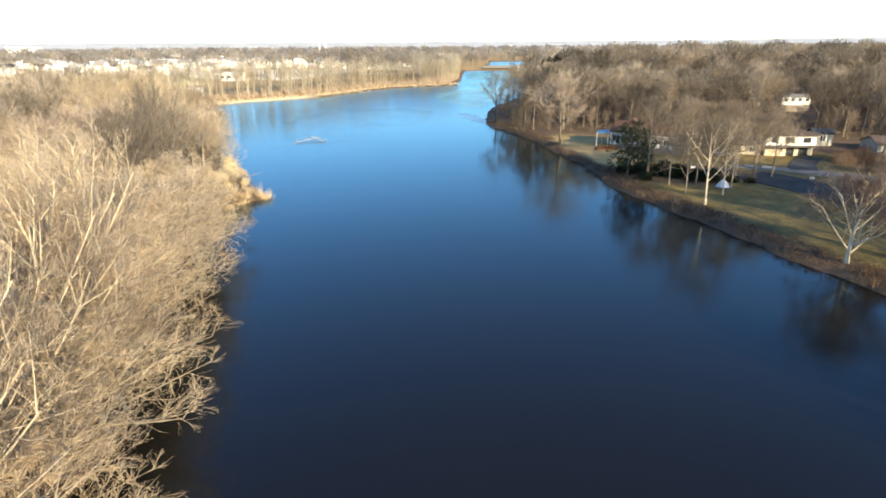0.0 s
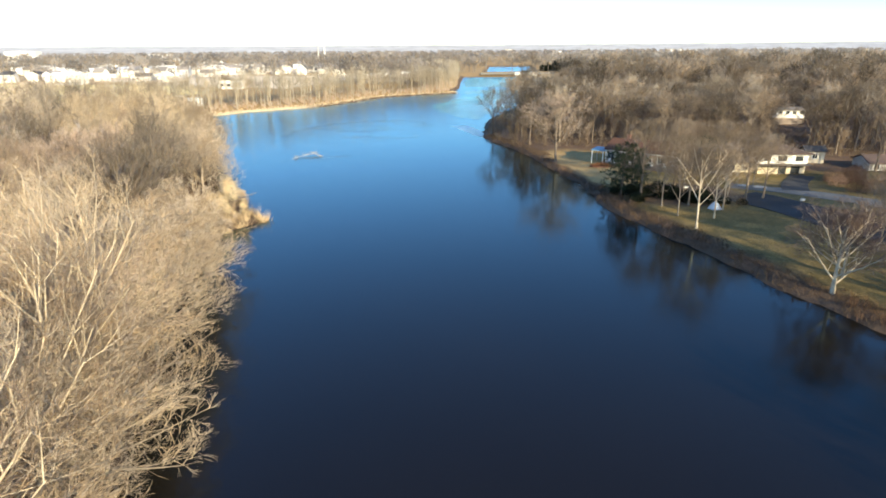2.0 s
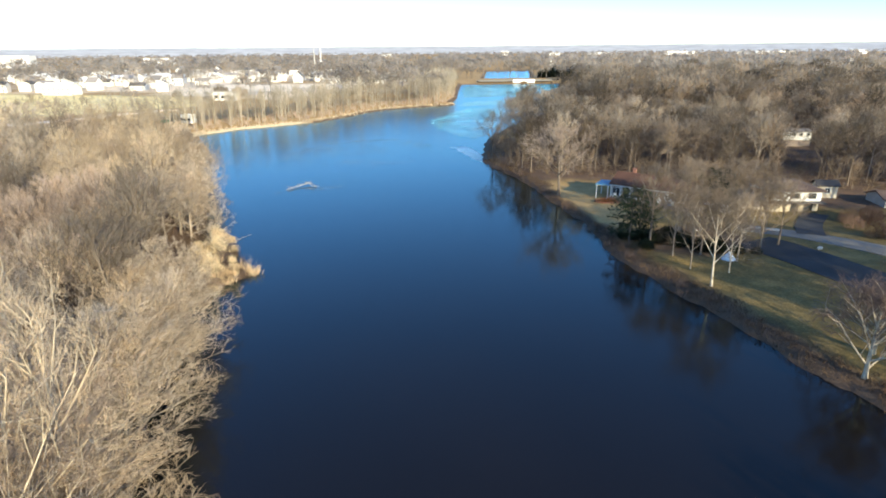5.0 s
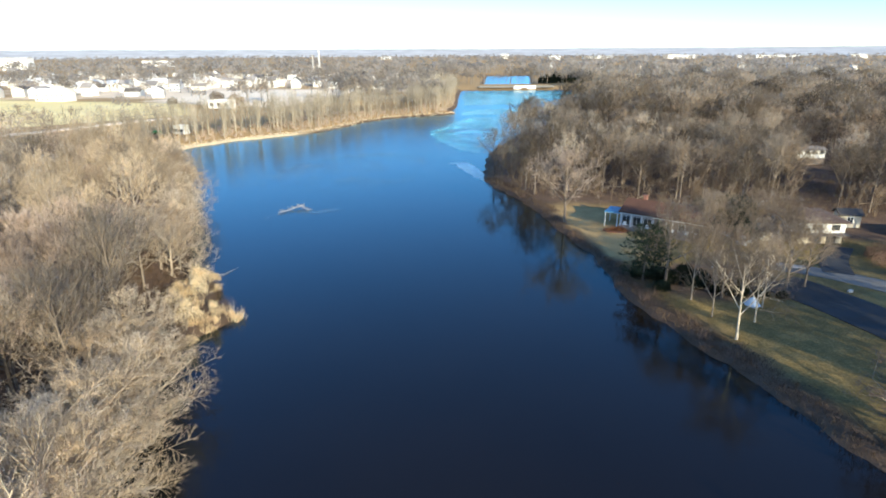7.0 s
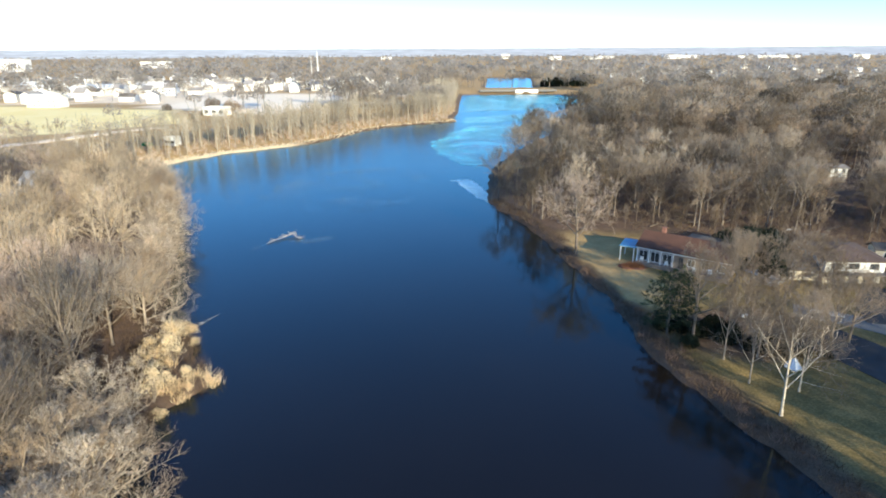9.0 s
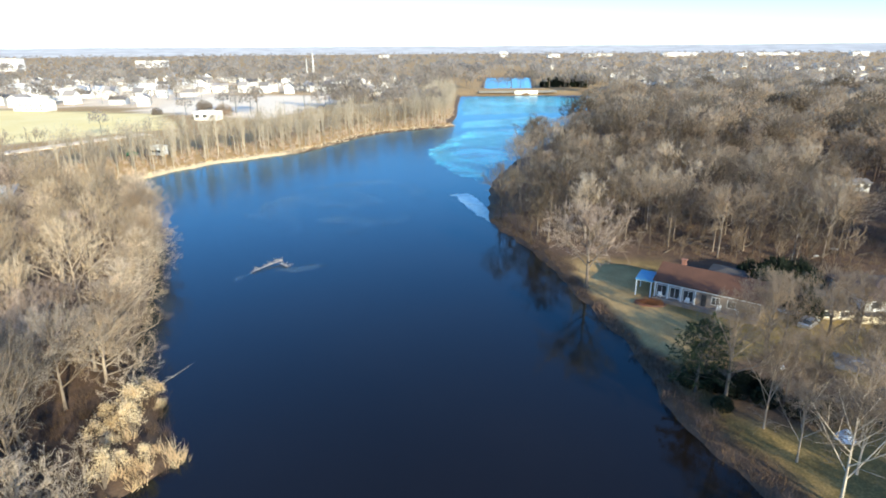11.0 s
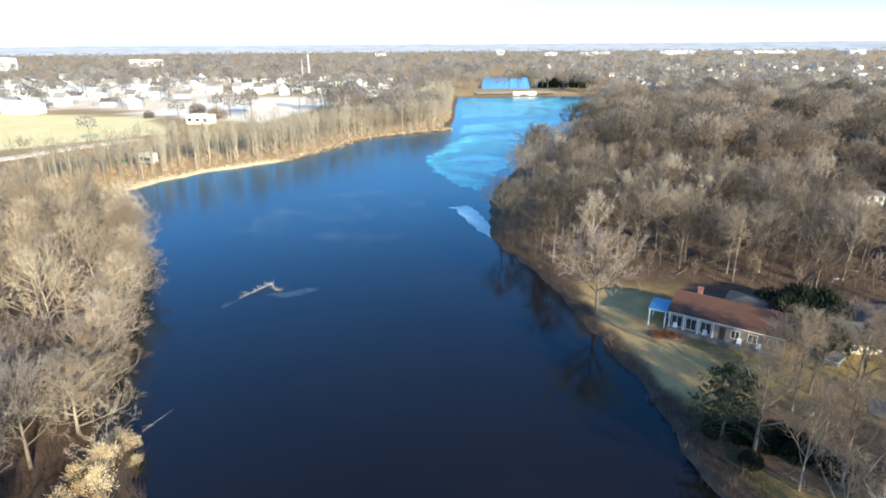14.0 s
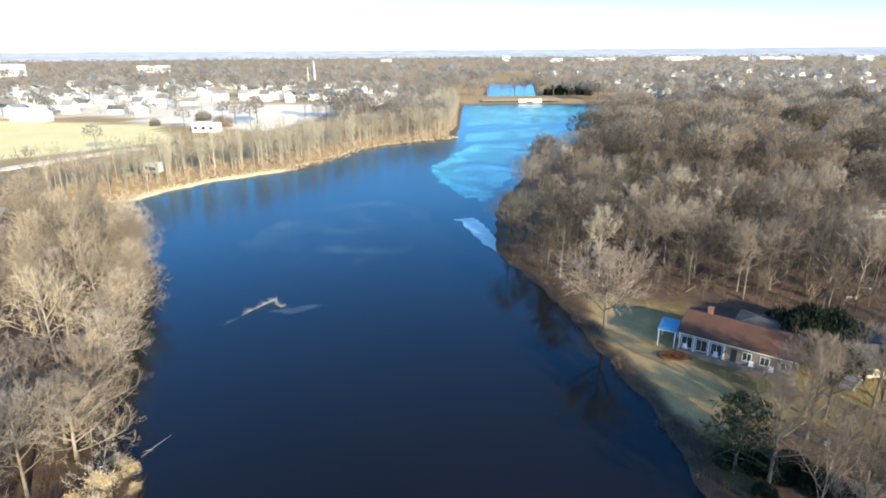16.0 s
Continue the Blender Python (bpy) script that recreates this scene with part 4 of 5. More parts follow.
for n, (x, y, k_, h_) in enumerate([(55.6, 134.5, 1.3, 1.7), (58.4, 133.0, 1.6, 2.1), (58.0, 129.0, 1.6, 1.9), (60.4, 127.0, 1.5, 1.8), (55.0, 128.0, 1.2, 1.4), (61.4, 134.0, 1.6, 2.0), (64.4, 134.2, 1.4, 2.0), (60.0, 123.4, 1.2, 1.6), (62.6, 130.4, 1.5, 2.0), (56.6, 131.4, 1.4, 2.0), (59.6, 131.6, 1.5, 2.2), (64.6, 131.6, 1.4, 1.9), (57.4, 137.2, 1.2, 1.6), (62.0, 137.0, 1.4, 1.8)]):
    ob = tagged(new("evergreen_tree", me), "dense dark evergreen between the two houses", "tree", "evergreens between the houses")
    ob.matrix_basis = pose(x, y, ground_z(x, y) - 0.05, 0, 0, n * 67) @ Matrix.Diagonal((k_ * 1.25, k_ * 1.25, h_ * 1.3, 1))

for n, (x, y, k_) in enumerate([(268, 548, 2.6), (280, 556, 3.0), (292, 566, 2.4), (306, 560, 3.0), (318, 572, 2.7), (334, 566, 2.8), (346, 574, 2.4), (274, 580, 2.8), (300, 592, 3.0), (322, 596, 2.6), (122, 712, 2.6), (131, 716, 3.0), (140, 722, 2.9), (150, 728, 3.3), (160, 734, 3.0), (170, 741, 3.2), (180, 748, 2.8), (116, 706, 2.4), (136, 734, 3.1), (155, 746, 3.2), (118, 690, 2.6), (126, 684, 2.8), (135, 678, 2.6), (144, 672, 2.9), (152, 664, 2.6), (146, 700, 3.0), (162, 706, 3.2), (172, 718, 3.0)]):
    ob = tagged(new("conifer", me), "dark conifer standing among the far bare trees", "tree", "far conifers")
    ob.matrix_basis = pose(x, y, ground_z(x, y) - 0.3, 0, 0, n * 71) @ Matrix.Diagonal((k_, k_, k_ * 1.8, 1))

# undergrowth and bank grass


def tufts(name, label, spots, mat, high, per, wide, seed):
    g = np.random.default_rng(seed)
    z = height_at(spots[:, 0], spots[:, 1])
    i = np.repeat(np.arange(len(spots)), per)
    start = np.stack([spots[i, 0], spots[i, 1], z[i] - 0.05], 1) + np.concatenate([g.normal(0, 0.45, (len(i), 2)), np.zeros((len(i), 1))], 1)
    way = unit(np.concatenate([g.normal(0, 0.45, (len(i), 2)), np.ones((len(i), 1))], 1)) * g.uniform(high * 0.4, high, (len(i), 1)) * g.uniform(0.6, 1.25, len(spots))[i][:, None]
    s = Soup()
    spikes(s, start, way, wide)
    tagged(new(name, s.mesh(name, mat)), label, "undergrowth", kind="stuff")


def bank_r(x, y):
    d = land_distance(x, y)
    return (d > -0.3) & (d < np.where((y > 112) & (y < 146), 1.5, 3.6)) & (x > 12) & (y < 185)


tufts("bank_grass", "dry brown grass and brush along the east bank", scatter(12, 62, 20, 185, 1.0, bank_r, 41), M_GRASS, 1.0, 16, 0.045, 1)
tufts("bank_brush", "reddish bare brush on the east bank", scatter(12, 62, 20, 185, 3.0, lambda x, y: bank_r(x, y) & ((ripple(x, y, 0.15, 8) > 0.45) | (y > 94) & (y < 114)), 42), M_TWIG_RED, 1.7, 36, 0.04, 2)
tufts("undergrowth", "tangled brown undergrowth below the west bank trees", scatter(-80, -16, 5, 130, 2.2, lambda x, y: (land_distance(x, y) > -0.6) & (land_distance(x, y) < 24) & (x < -15), 43), M_GRASS, 2.2, 40, 0.045, 3)
tufts("shore_thatch", "russet dry brush on the bank round the shore tree", scatter(30, 62, 40, 72, 1.3, lambda x, y: bank_r(x, y) & (ripple(x, y, 0.2, 4) > 0.3), 48), M_TWIG_RUSSET, 1.1, 26, 0.04, 8)
tufts("wood_undergrowth", "low brown brush at the edge of the east woods", scatter(12, 110, 130, 215, 3.2, lambda x, y: (land_distance(x, y) > 0.6) & (y > wood_front(x) - 1), 44), M_TWIG_BROWN, 2.6, 16, 0.05, 4)
tufts("far_brush", "tan bare brush between the far shore trees", scatter(-140, 30, 232, 500, 4.6, far_bank_ok, 47), M_TWIG_TAN, 3.0, 24, 0.09, 7)
tufts("far_reeds", "pale dry reeds along the far shore", scatter(-112, 12, 230, 384, 1.7, lambda x, y: (land_distance(x, y) > -0.4) & (land_distance(x, y) < 3.4) & (x < 12), 45), M_REED, 1.3, 9, 0.11, 5)


def spit_ok(x, y):
    d = land_distance(x, y)
    u, w = 0.91 * (x + 31.5) + 0.4 * (y - 90.0), 0.91 * (y - 90.0) - 0.4 * (x + 31.5)
    return (d > -1.0) & ((u / 4.6) ** 2 + (w / 2.5) ** 2 < 1) | (d > -0.8) & (((x + 36.2 + 0.2 * (y - 99)) / 2.9) ** 2 + ((y - 99.0) / 5.0) ** 2 < 1)


reed_spots = scatter(-44, -24, 82, 108, 1.15, spit_ok, 46)
reed_spots = reed_spots[(ripple(reed_spots[:, 0], reed_spots[:, 1], 1.1, 12) > -0.1) & (reed_spots[:, 1] < 95.5)]
tufts("reeds", "golden dry reeds in ragged clumps on the muddy spit", reed_spots, M_REED, 2.3, 60, 0.085, 6)


def withered_shrub(seed, high, wide, clumps):
    """Leaning stems that carry ragged bunches of dry leaves."""
    g = np.random.default_rng(seed)
    wood, leaf = Soup(), Soup()
    a, e = g.uniform(0, 6.28, clumps), np.sqrt(g.uniform(0.05, 1, clumps))
    tip = np.stack([np.cos(a) * e * wide, np.sin(a) * e * wide, high * (1.05 - 0.55 * e * e) * g.uniform(0.7, 1.05, clumps)], 1)
    boughs(wood, tip * [0.08, 0.08, 0.0] - [0, 0, 0.2], tip * [0.6, 0.6, 1.0], tip * [0.32, 0.32, 0.0], 0.06, 0.02, 4, 3)
    for p in tip:
        n = int(g.uniform(30, 90))
        start = p + g.normal(0, 1, (n, 3)) * g.uniform(0.28, 0.55) * np.array([1, 1, 0.8])
        way = unit(start - p + g.normal(0, 0.3, (n, 3)) + [0, 0, 0.25]) * g.uniform(0.18, 0.42, (n, 1))
        slivers(leaf, start, way, g.uniform(0.09, 0.2, n), g)
    return wood, leaf


shrub_kinds = []
for sd, hi, wd, cl in ((5, 4.6, 1.7, 17), (6, 3.4, 1.5, 12), (8, 5.4, 1.8, 15)):
    wood, leaf = withered_shrub(sd, hi, wd, cl)
    ob = thing("withered_shrub", "tall shrub on the shore still holding tan withered leaves", "shrub", "withered shrubs on the spit")
    part("stem", wood.mesh("stem", M_BARK, True), ob)
    part("foliage", leaf.mesh("foliage", M_LEAF_TAN), ob)
    shrub_kinds.append(ob)
shrub_grove = Grove(shrub_kinds, "withered shrubs on the spit")
for n, (x, y, k_) in enumerate([(-37.0, 103.6, 0.7), (-38.2, 100.6, 0.8), (-36.2, 98.6, 0.8), (-37.4, 95.8, 1.0), (-39.6, 97.6, 0.8), (-35.0, 94.6, 0.8), (-36.2, 91.8, 0.9), (-33.8, 89.6, 0.75), (-34.0, 86.4, 0.8), (-32.6, 84.4, 0.7), (-38.6, 93.6, 0.9), (-31.4, 90.2, 0.5), (-39.4, 105.6, 0.7), (-35.2, 101.6, 0.6)]):
    shrub_grove.plant(n, x, y, n * 83.0, (k_, k_ * (0.85 + 0.3 * (n % 3) / 2)))

# ---- buildings ----


def box(s, x0, x1, y0, y1, z0, z1):
    v = [(x, y, z) for z in (z0, z1) for x, y in ((x0, y0), (x1, y0), (x1, y1), (x0, y1))]
    f = [(0, 2, 1), (0, 3, 2), (4, 5, 6), (4, 6, 7), (0, 1, 5), (0, 5, 4), (1, 2, 6), (1, 6, 5), (2, 3, 7), (2, 7, 6), (3, 0, 4), (3, 4, 7)]
    s.add(v, f)


def box_part(name, parent, mat, dims, label=""):
    s = Soup()
    box(s, *dims)
    return part(name, s.mesh(name, mat), parent, label)


def gable_roof(s, x0, x1, y0, y1, z, rise_, thick=0.18):
    """Two thick slopes that meet over the middle of y0..y1, with closed ends."""
    ym = (y0 + y1) / 2
    v = []
    for x in (x0, x1):
        v += [(x, y0, z), (x, ym, z + rise_), (x, y1, z), (x, y1, z + thick), (x, ym, z + rise_ + thick), (x, y0, z + thick)]
    f = []
    for i in range(6):
        j = (i + 1) % 6
        f += [(i, j, 6 + j), (i, 6 + j, 6 + i)]
    f += [(0, 5, 1), (1, 5, 4), (1, 4, 2), (2, 4, 3), (6, 7, 11), (7, 10, 11), (7, 8, 10), (8, 9, 10)]
    s.add(v, f)


def gable_wall(s, x0, x1, y0, y1, z0, z1, rise_):
    """A house body with gabled ends."""
    box(s, x0, x1, y0, y1, z0, z1)
    ym = (y0 + y1) / 2
    for x, w in ((x0, 0.12), (x1 - 0.12, 0.12)):
        v = [(x, y0, z1), (x, y1, z1), (x, ym, z1 + rise_), (x + w, y0, z1), (x + w, y1, z1), (x + w, ym, z1 + rise_)]
        s.add(v, [(0, 2, 1), (3, 4, 5), (0, 3, 5), (0, 5, 2), (1, 2, 5), (1, 5, 4)])


def hip_roof(s, x0, x1, y0, y1, z, rise_, thick=0.2):
    k = (y1 - y0) / 2
    v = [(x0, y0, z), (x1, y0, z), (x1, y1, z), (x0, y1, z), (x0, y0, z + thick), (x1, y0, z + thick), (x1, y1, z + thick), (x0, y1, z + thick), (x0 + k, y0 + k, z + rise_), (x1 - k, y0 + k, z + rise_)]
    s.add(v, [(0, 2, 1), (0, 3, 2), (0, 1, 5), (0, 5, 4), (1, 2, 6), (1, 6, 5), (2, 3, 7), (2, 7, 6), (3, 0, 4), (3, 4, 7), (4, 5, 9), (4, 9, 8), (5, 6, 9), (6, 7, 8), (6, 8, 9), (7, 4, 8)])


def window(parent, x, y, z, w, h, frame_mat, name="window"):
    """A window in a wall that faces -y: frame bars round a recessed pane."""
    s = Soup()
    for d in ((x - w / 2, x + w / 2, y - 0.06, y + 0.04, z, z + 0.09), (x - w / 2, x + w / 2, y - 0.06, y + 0.04, z + h - 0.09, z + h), (x - w / 2, x - w / 2 + 0.09, y - 0.06, y + 0.04, z + 0.09, z + h - 0.09), (x + w / 2 - 0.09, x + w / 2, y - 0.06, y + 0.04, z + 0.09, z + h - 0.09), (x - 0.03, x + 0.03, y - 0.05, y + 0.03, z + 0.09, z + h - 0.09)):
        box(s, *d)
    win = part(name, s.mesh(name, frame_mat), parent)
    box_part("pane", win, M_GLASS, (x - w / 2 + 0.05, x + w / 2 - 0.05, y - 0.015, y + 0.02, z + 0.05, z + h - 0.05))


# the lake house: long low brown roof over a white-posted porch
base = 2.0
lake_house = thing("lake_house", "low taupe house with brown gabled roof and white porch posts", "house", m=pose(37.8, 131.0, base, 0, 0, -37.0))
s = Soup()
gable_wall(s, 0.3, 16.4, 0.15, 9.0, -0.6, 2.95, 1.35)
part("wall", s.mesh("wall", M_TAUPE), lake_house)
box_part("porch_floor", lake_house, M_TAUPE, (-0.1, 16.5, -0.8, 0.15, -0.6, 0.12))
s = Soup()
gable_roof(s, -0.4, 16.9, -0.25, 9.6, 2.9, 1.95)
part("roof", s.mesh("roof", M_ROOF_BROWN), lake_house)
box_part("porch_beam", lake_house, M_WHITE, (-0.1, 16.5, -0.1, 0.12, 2.62, 2.9))
me_s = Soup()
box(me_s, -0.1, 0.1, -0.1, 0.1, 0.1, 2.62)
box(me_s, -0.16, 0.16, -0.16, 0.16, 0.1, 0.32)
box(me_s, -0.15, 0.15, -0.15, 0.15, 2.46, 2.61)
post_me = me_s.mesh("post", M_WHITE)
for x in (0.1, 2.3, 4.5, 6.7):
    ob = part("post", post_me, lake_house)
    ob.location = (x, -0.02, 0.0)
for x, w, z, h in ((1.2, 1.7, 0.35, 2.0), (3.4, 1.7, 0.35, 2.0), (5.6, 1.7, 0.35, 2.0), (9.9, 1.3, 0.8, 1.4), (12.3, 1.3, 0.8, 1.4), (15.0, 1.3, 0.8, 1.4)):
    window(lake_house, x, 0.15, z, w, h, M_WHITE)
box_part("door", lake_house, M_DARK, (7.7, 8.5, 0.09, 0.17, 0.12, 2.2))
s = Soup()
box(s, 2.6, 3.3, 5.6, 6.2, 4.3, 5.6)
box(s, 2.5, 3.4, 5.5, 6.3, 5.6, 5.75)
part("chimney", s.mesh("chimney", M_BRICK), lake_house)
for x in (1.0, 5.6, 10.6, 13.3):
    s = Soup()
    box(s, x - 0.32, x + 0.32, -0.45, 0.1, 0.42, 0.50)
    box(s, x - 0.32, x + 0.32, 0.04, 0.12, 0.50, 1.05)
    for a in (-0.29, 0.25):
        for b in (-0.42, 0.04):
            box(s, x + a, x + a + 0.05, b, b + 0.05, 0.12, 0.42)
    part("porch_seat", s.mesh("porch_seat", M_WHITE), lake_house)

s = Soup()
box(s, 6.5, 14.0, 9.0, 14.5, -0.6, 2.6)
part("rear_wall", s.mesh("rear_wall", M_WHITE), lake_house)
s = Soup()
hip_roof(s, 6.0, 14.5, 8.9, 15.0, 2.6, 0.9)
part("rear_roof", s.mesh("rear_roof", M_ROOF_DARK), lake_house, "dark grey rear roof")

canopy = thing("patio_canopy", "pale blue flat patio roof on white posts", "canopy", m=pose(35.2, 132.8, base - 0.1, 0, 0, -30.0))
box_part("roof_deck", canopy, M_ROOF_TIN, (-0.25, 3.2, -0.3, 4.6, 2.62, 2.72))
for k in range(9):
    box_part("roof_panel", canopy, M_ROOF_TIN, (-0.2 + 0.37 * k, 0.13 + 0.37 * k, -0.32, 4.62, 2.722, 2.80))
for x in (0.0, 2.5):
    for y in (0.0, 4.2):
        box_part("post", canopy, M_WHITE, (x - 0.1, x + 0.1, y - 0.1, y + 0.1, -0.4, 2.62))
box_part("beam", canopy, M_WHITE, (-0.15, 2.75, -0.12, 0.08, 2.46, 2.615))

bed = thing("garden_bed", "curved brick edging round a planting bed by the porch", "garden bed", m=pose(36.6, 129.2, ground_z(36.6, 129.2), 0, 0, -19))
s = Soup()
box(s, -0.28, 0.28, -0.13, 0.13, -0.2, 0.16)
brick_me = s.mesh("brick", M_BRICK)
for a in np.linspace(0, 2 * math.pi, 26)[:-1]:
    ob = part("brick", brick_me, bed)
    ob.matrix_basis = pose(2.4 * math.cos(a), 1.2 * math.sin(a), 0, 0, 0, math.degrees(math.atan2(1.2 * math.cos(a), -2.4 * math.sin(a))))

tufts("bed_plants", "rust-brown dry plants in the garden bed", scatter(34.2, 39.0, 128.0, 130.5, 0.5, lambda x, y: ((x - 36.6) / 2.1) ** 2 + ((y - 129.2) / 1.0) ** 2 < 1, 51), M_RUST, 1.15, 24, 0.06, 11)

ac = thing("garden_table", "small white slatted table behind the lake house", "table", m=pose(56.6, 141.2, ground_z(56.6, 141.2), 0, 0, -15))
s = Soup()
for k in range(6):
    box(s, -1.0 + 0.34 * k, -0.7 + 0.34 * k, -0.8, 0.8, 0.72, 0.78)
part("top", s.mesh("top", M_WHITE), ac)
for x in (-0.85, 0.85):
    for y in (-0.6, 0.6):
        box_part("leg", ac, M_WHITE, (x - 0.05, x + 0.05, y - 0.05, y + 0.05, 0, 0.72))

# a parked car and two small boats in the shade between the houses


def prism(s, outline, y0, y1, tuck=0.0):
    """A side outline (x, z) drawn out across the width; the second side may be tucked in."""
    n = len(outline)
    v = [(x, y0, z) for x, z in outline] + [(x, y1 - tuck, z) for x, z in outline]
    f = [[k, (k + 1) % n, n + (k + 1) % n] for k in range(n)] + [[k, n + (k + 1) % n, n + k] for k in range(n)]
    f += [[0, k + 1, k] for k in range(1, n - 1)] + [[n, n + k, n + k + 1] for k in range(1, n - 1)]
    s.add(v, f)


def wheel_mesh(name, r, w, mat):
    s = Soup()
    a = np.linspace(0, 2 * math.pi, 17)[:-1]
    prism(s, [(r * math.cos(q_), r * math.sin(q_)) for q_ in a], -w / 2, w / 2)
    return s.mesh(name, mat)


def parked_car(label, x, y, turn, paint):
    car = thing("parked_car", label, "car", m=pose(x, y, ground_z(x, y) + 0.02, 0, 0, turn))
    s = Soup()
    prism(s, [(-2.2, 0.3), (2.15, 0.3), (2.25, 0.55), (2.1, 0.8), (1.0, 0.95), (-1.9, 0.98), (-2.25, 0.85)], -0.88, 0.88)
    part("body", s.mesh("body", paint), car)
    s = Soup()
    prism(s, [(1.0, 0.95), (0.3, 1.42), (-1.3, 1.45), (-1.9, 0.98)], -0.76, 0.76)
    part("cabin", s.mesh("cabin", M_GLASS), car)
    box_part("roof", car, paint, (-1.3, 0.3, -0.72, 0.72, 1.43, 1.49))
    tyre, rim = wheel_mesh("tyre", 0.33, 0.22, M_DARK), wheel_mesh("rim", 0.2, 0.24, M_METAL)
    for wx in (-1.4, 1.4):
        for wy in (-0.8, 0.8):
            wheel = part("wheel", tyre, car)
            wheel.matrix_basis = pose(wx, wy, 0.33)
            part("rim", rim, wheel)
    return car


parked_car("silver-white car parked in the shade beside the lane", 58.8, 120.6, 40, M_METAL)


def small_boat(x, y, turn):
    boat = thing("small_boat", "slim pale boat lying upturned on the shaded grass", "boat", "boats on the grass", m=pose(x, y, ground_z(x, y) + 0.02, 0, 0, turn))
    s = Soup()
    rows = []
    for t in np.linspace(-1, 1, 9):
        w, h = 0.36 * (1 - t * t) ** 0.6 + 0.02, 0.30 * (1 - 0.5 * t * t)
        rows.append([(2.0 * t, -w, 0), (2.0 * t, -0.6 * w, h * 0.8), (2.0 * t, 0, h), (2.0 * t, 0.6 * w, h * 0.8), (2.0 * t, w, 0)])
    f = []
    for a in range(8):
        for b in range(4):
            q_ = a * 5 + b
            f += [[q_, q_ + 5, q_ + 6], [q_, q_ + 6, q_ + 1]]
    s.add(np.array(rows).reshape(-1, 3), f)
    part("hull", s.mesh("hull", M_CLOTH, True), boat)
    box_part("keel", boat, M_WHITE, (-1.9, 1.9, -0.03, 0.03, 0.2, 0.33))


small_boat(57.4, 125.4, 118)
small_boat(58.8, 125.8, 124)

# the two-storey house up the lane
house = thing("hill_house", "white two-storey house with dark hipped roof", "house", m=pose(60.2, 121.8, 0.75, 0, 0, -4.0))
box_part("lower_wall", house, M_CREAM, (7.6, 17.2, 0.2, 9.5, -0.5, 2.5))
box_part("upper_wall", house, M_WHITE, (7.4, 17.4, 0.0, 9.7, 2.5, 4.6))
s = Soup()
hip_roof(s, 6.8, 18.0, -0.7, 10.4, 4.6, 1.6)
part("roof", s.mesh("roof", M_ROOF_UMBER), house)
s = Soup()
box(s, 7.0, 17.8, -1.6, 0.0, 2.38, 2.54)
part("lower_eave", s.mesh("lower_eave", M_ROOF_DARK), house)
for x, w in ((9.2, 1.4), (12.2, 1.8), (15.6, 1.5)):
    window(house, x, 0.0, 3.1, w, 1.1, M_DARK)
for x, w in ((12.6, 1.6), (15.2, 1.8)):
    window(house, x, 0.2, 0.4, w, 1.6, M_DARK)
box_part("garage_door", house, M_CREAM, (9.0, 11.4, 0.10, 0.20, -0.3, 2.1), "cream garage door")
s = Soup()
gable_wall(s, 0.0, 7.3, 1.2, 8.5, -0.5, 2.4, 1.4)
part("wing_wall", s.mesh("wing_wall", M_CREAM), house)
s = Soup()
gable_roof(s, -0.5, 7.3, 0.6, 9.1, 2.3, 1.7)
part("wing_roof", s.mesh("wing_roof", M_ROOF_DARK), house)
window(house, 2.2, 1.2, 0.9, 2.2, 1.1, M_WHITE)
window(house, 5.4, 1.2, 0.9, 1.4, 1.1, M_WHITE)


def simple_house(name, label, x, y, turn, w, d, h, rise_, wall_m, roof_m, z=None, wins=3, floors=1, group=""):
    """A gabled house with its windows, seen from afar."""
    ob = thing(name, label, "house", group, pose(x, y, ground_z(x, y) if z is None else z, 0, 0, turn))
    s = Soup()
    gable_wall(s, -w / 2, w / 2, -d / 2, d / 2, -1.0, h, rise_ * 0.9)
    part("wall", s.mesh("wall", wall_m), ob)
    s = Soup()
    gable_roof(s, -w / 2 - 0.4, w / 2 + 0.4, -d / 2 - 0.4, d / 2 + 0.4, h - 0.1, rise_)
    part("roof", s.mesh("roof", roof_m), ob)
    for fl in range(floors):
        for k in range(wins):
            window(ob, -w / 2 + w * (k + 0.5) / wins, -d / 2, 0.9 + 2.8 * fl, 1.2, 1.3, M_WHITE)
    return ob


wood_house = simple_house("wood_house", "white house showing between the trees of the woods", 117.6, 200.6, -8, 8.6, 6.5, 2.4, 0.7, M_WHITE, M_FARROOF, z=4.3, wins=4)
box_part("plinth", wood_house, M_TAUPE, (-4.4, 4.4, -3.35, 3.35, -2.6, -0.2), "brown basement wall")
simple_house("garden_house", "low grey house with a dark roof among trees", 96.5, 123.0, -8, 11, 7, 2.3, 1.3, M_GREYWALL, M_ROOF_UMBER, z=1.1, wins=4)
simple_house("deep_house", "white house with a pale roof deep in the woods", 262.0, 412.0, -30, 14, 9, 6.0, 2.6, M_WHITE, M_FARWALL, wins=4, floors=2)
simple_house("shed", "pale garden shed behind the two-storey house", 84.5, 130.5, -10, 4, 3, 2.6, 1.0, M_CREAM, M_ROOF_DARK, wins=1)
simple_house("west_building", "long low white building behind the west bank trees", -127.0, 177.0, 38, 9, 5, 2.6, 0.9, M_WHITE, M_FARWALL, wins=4)

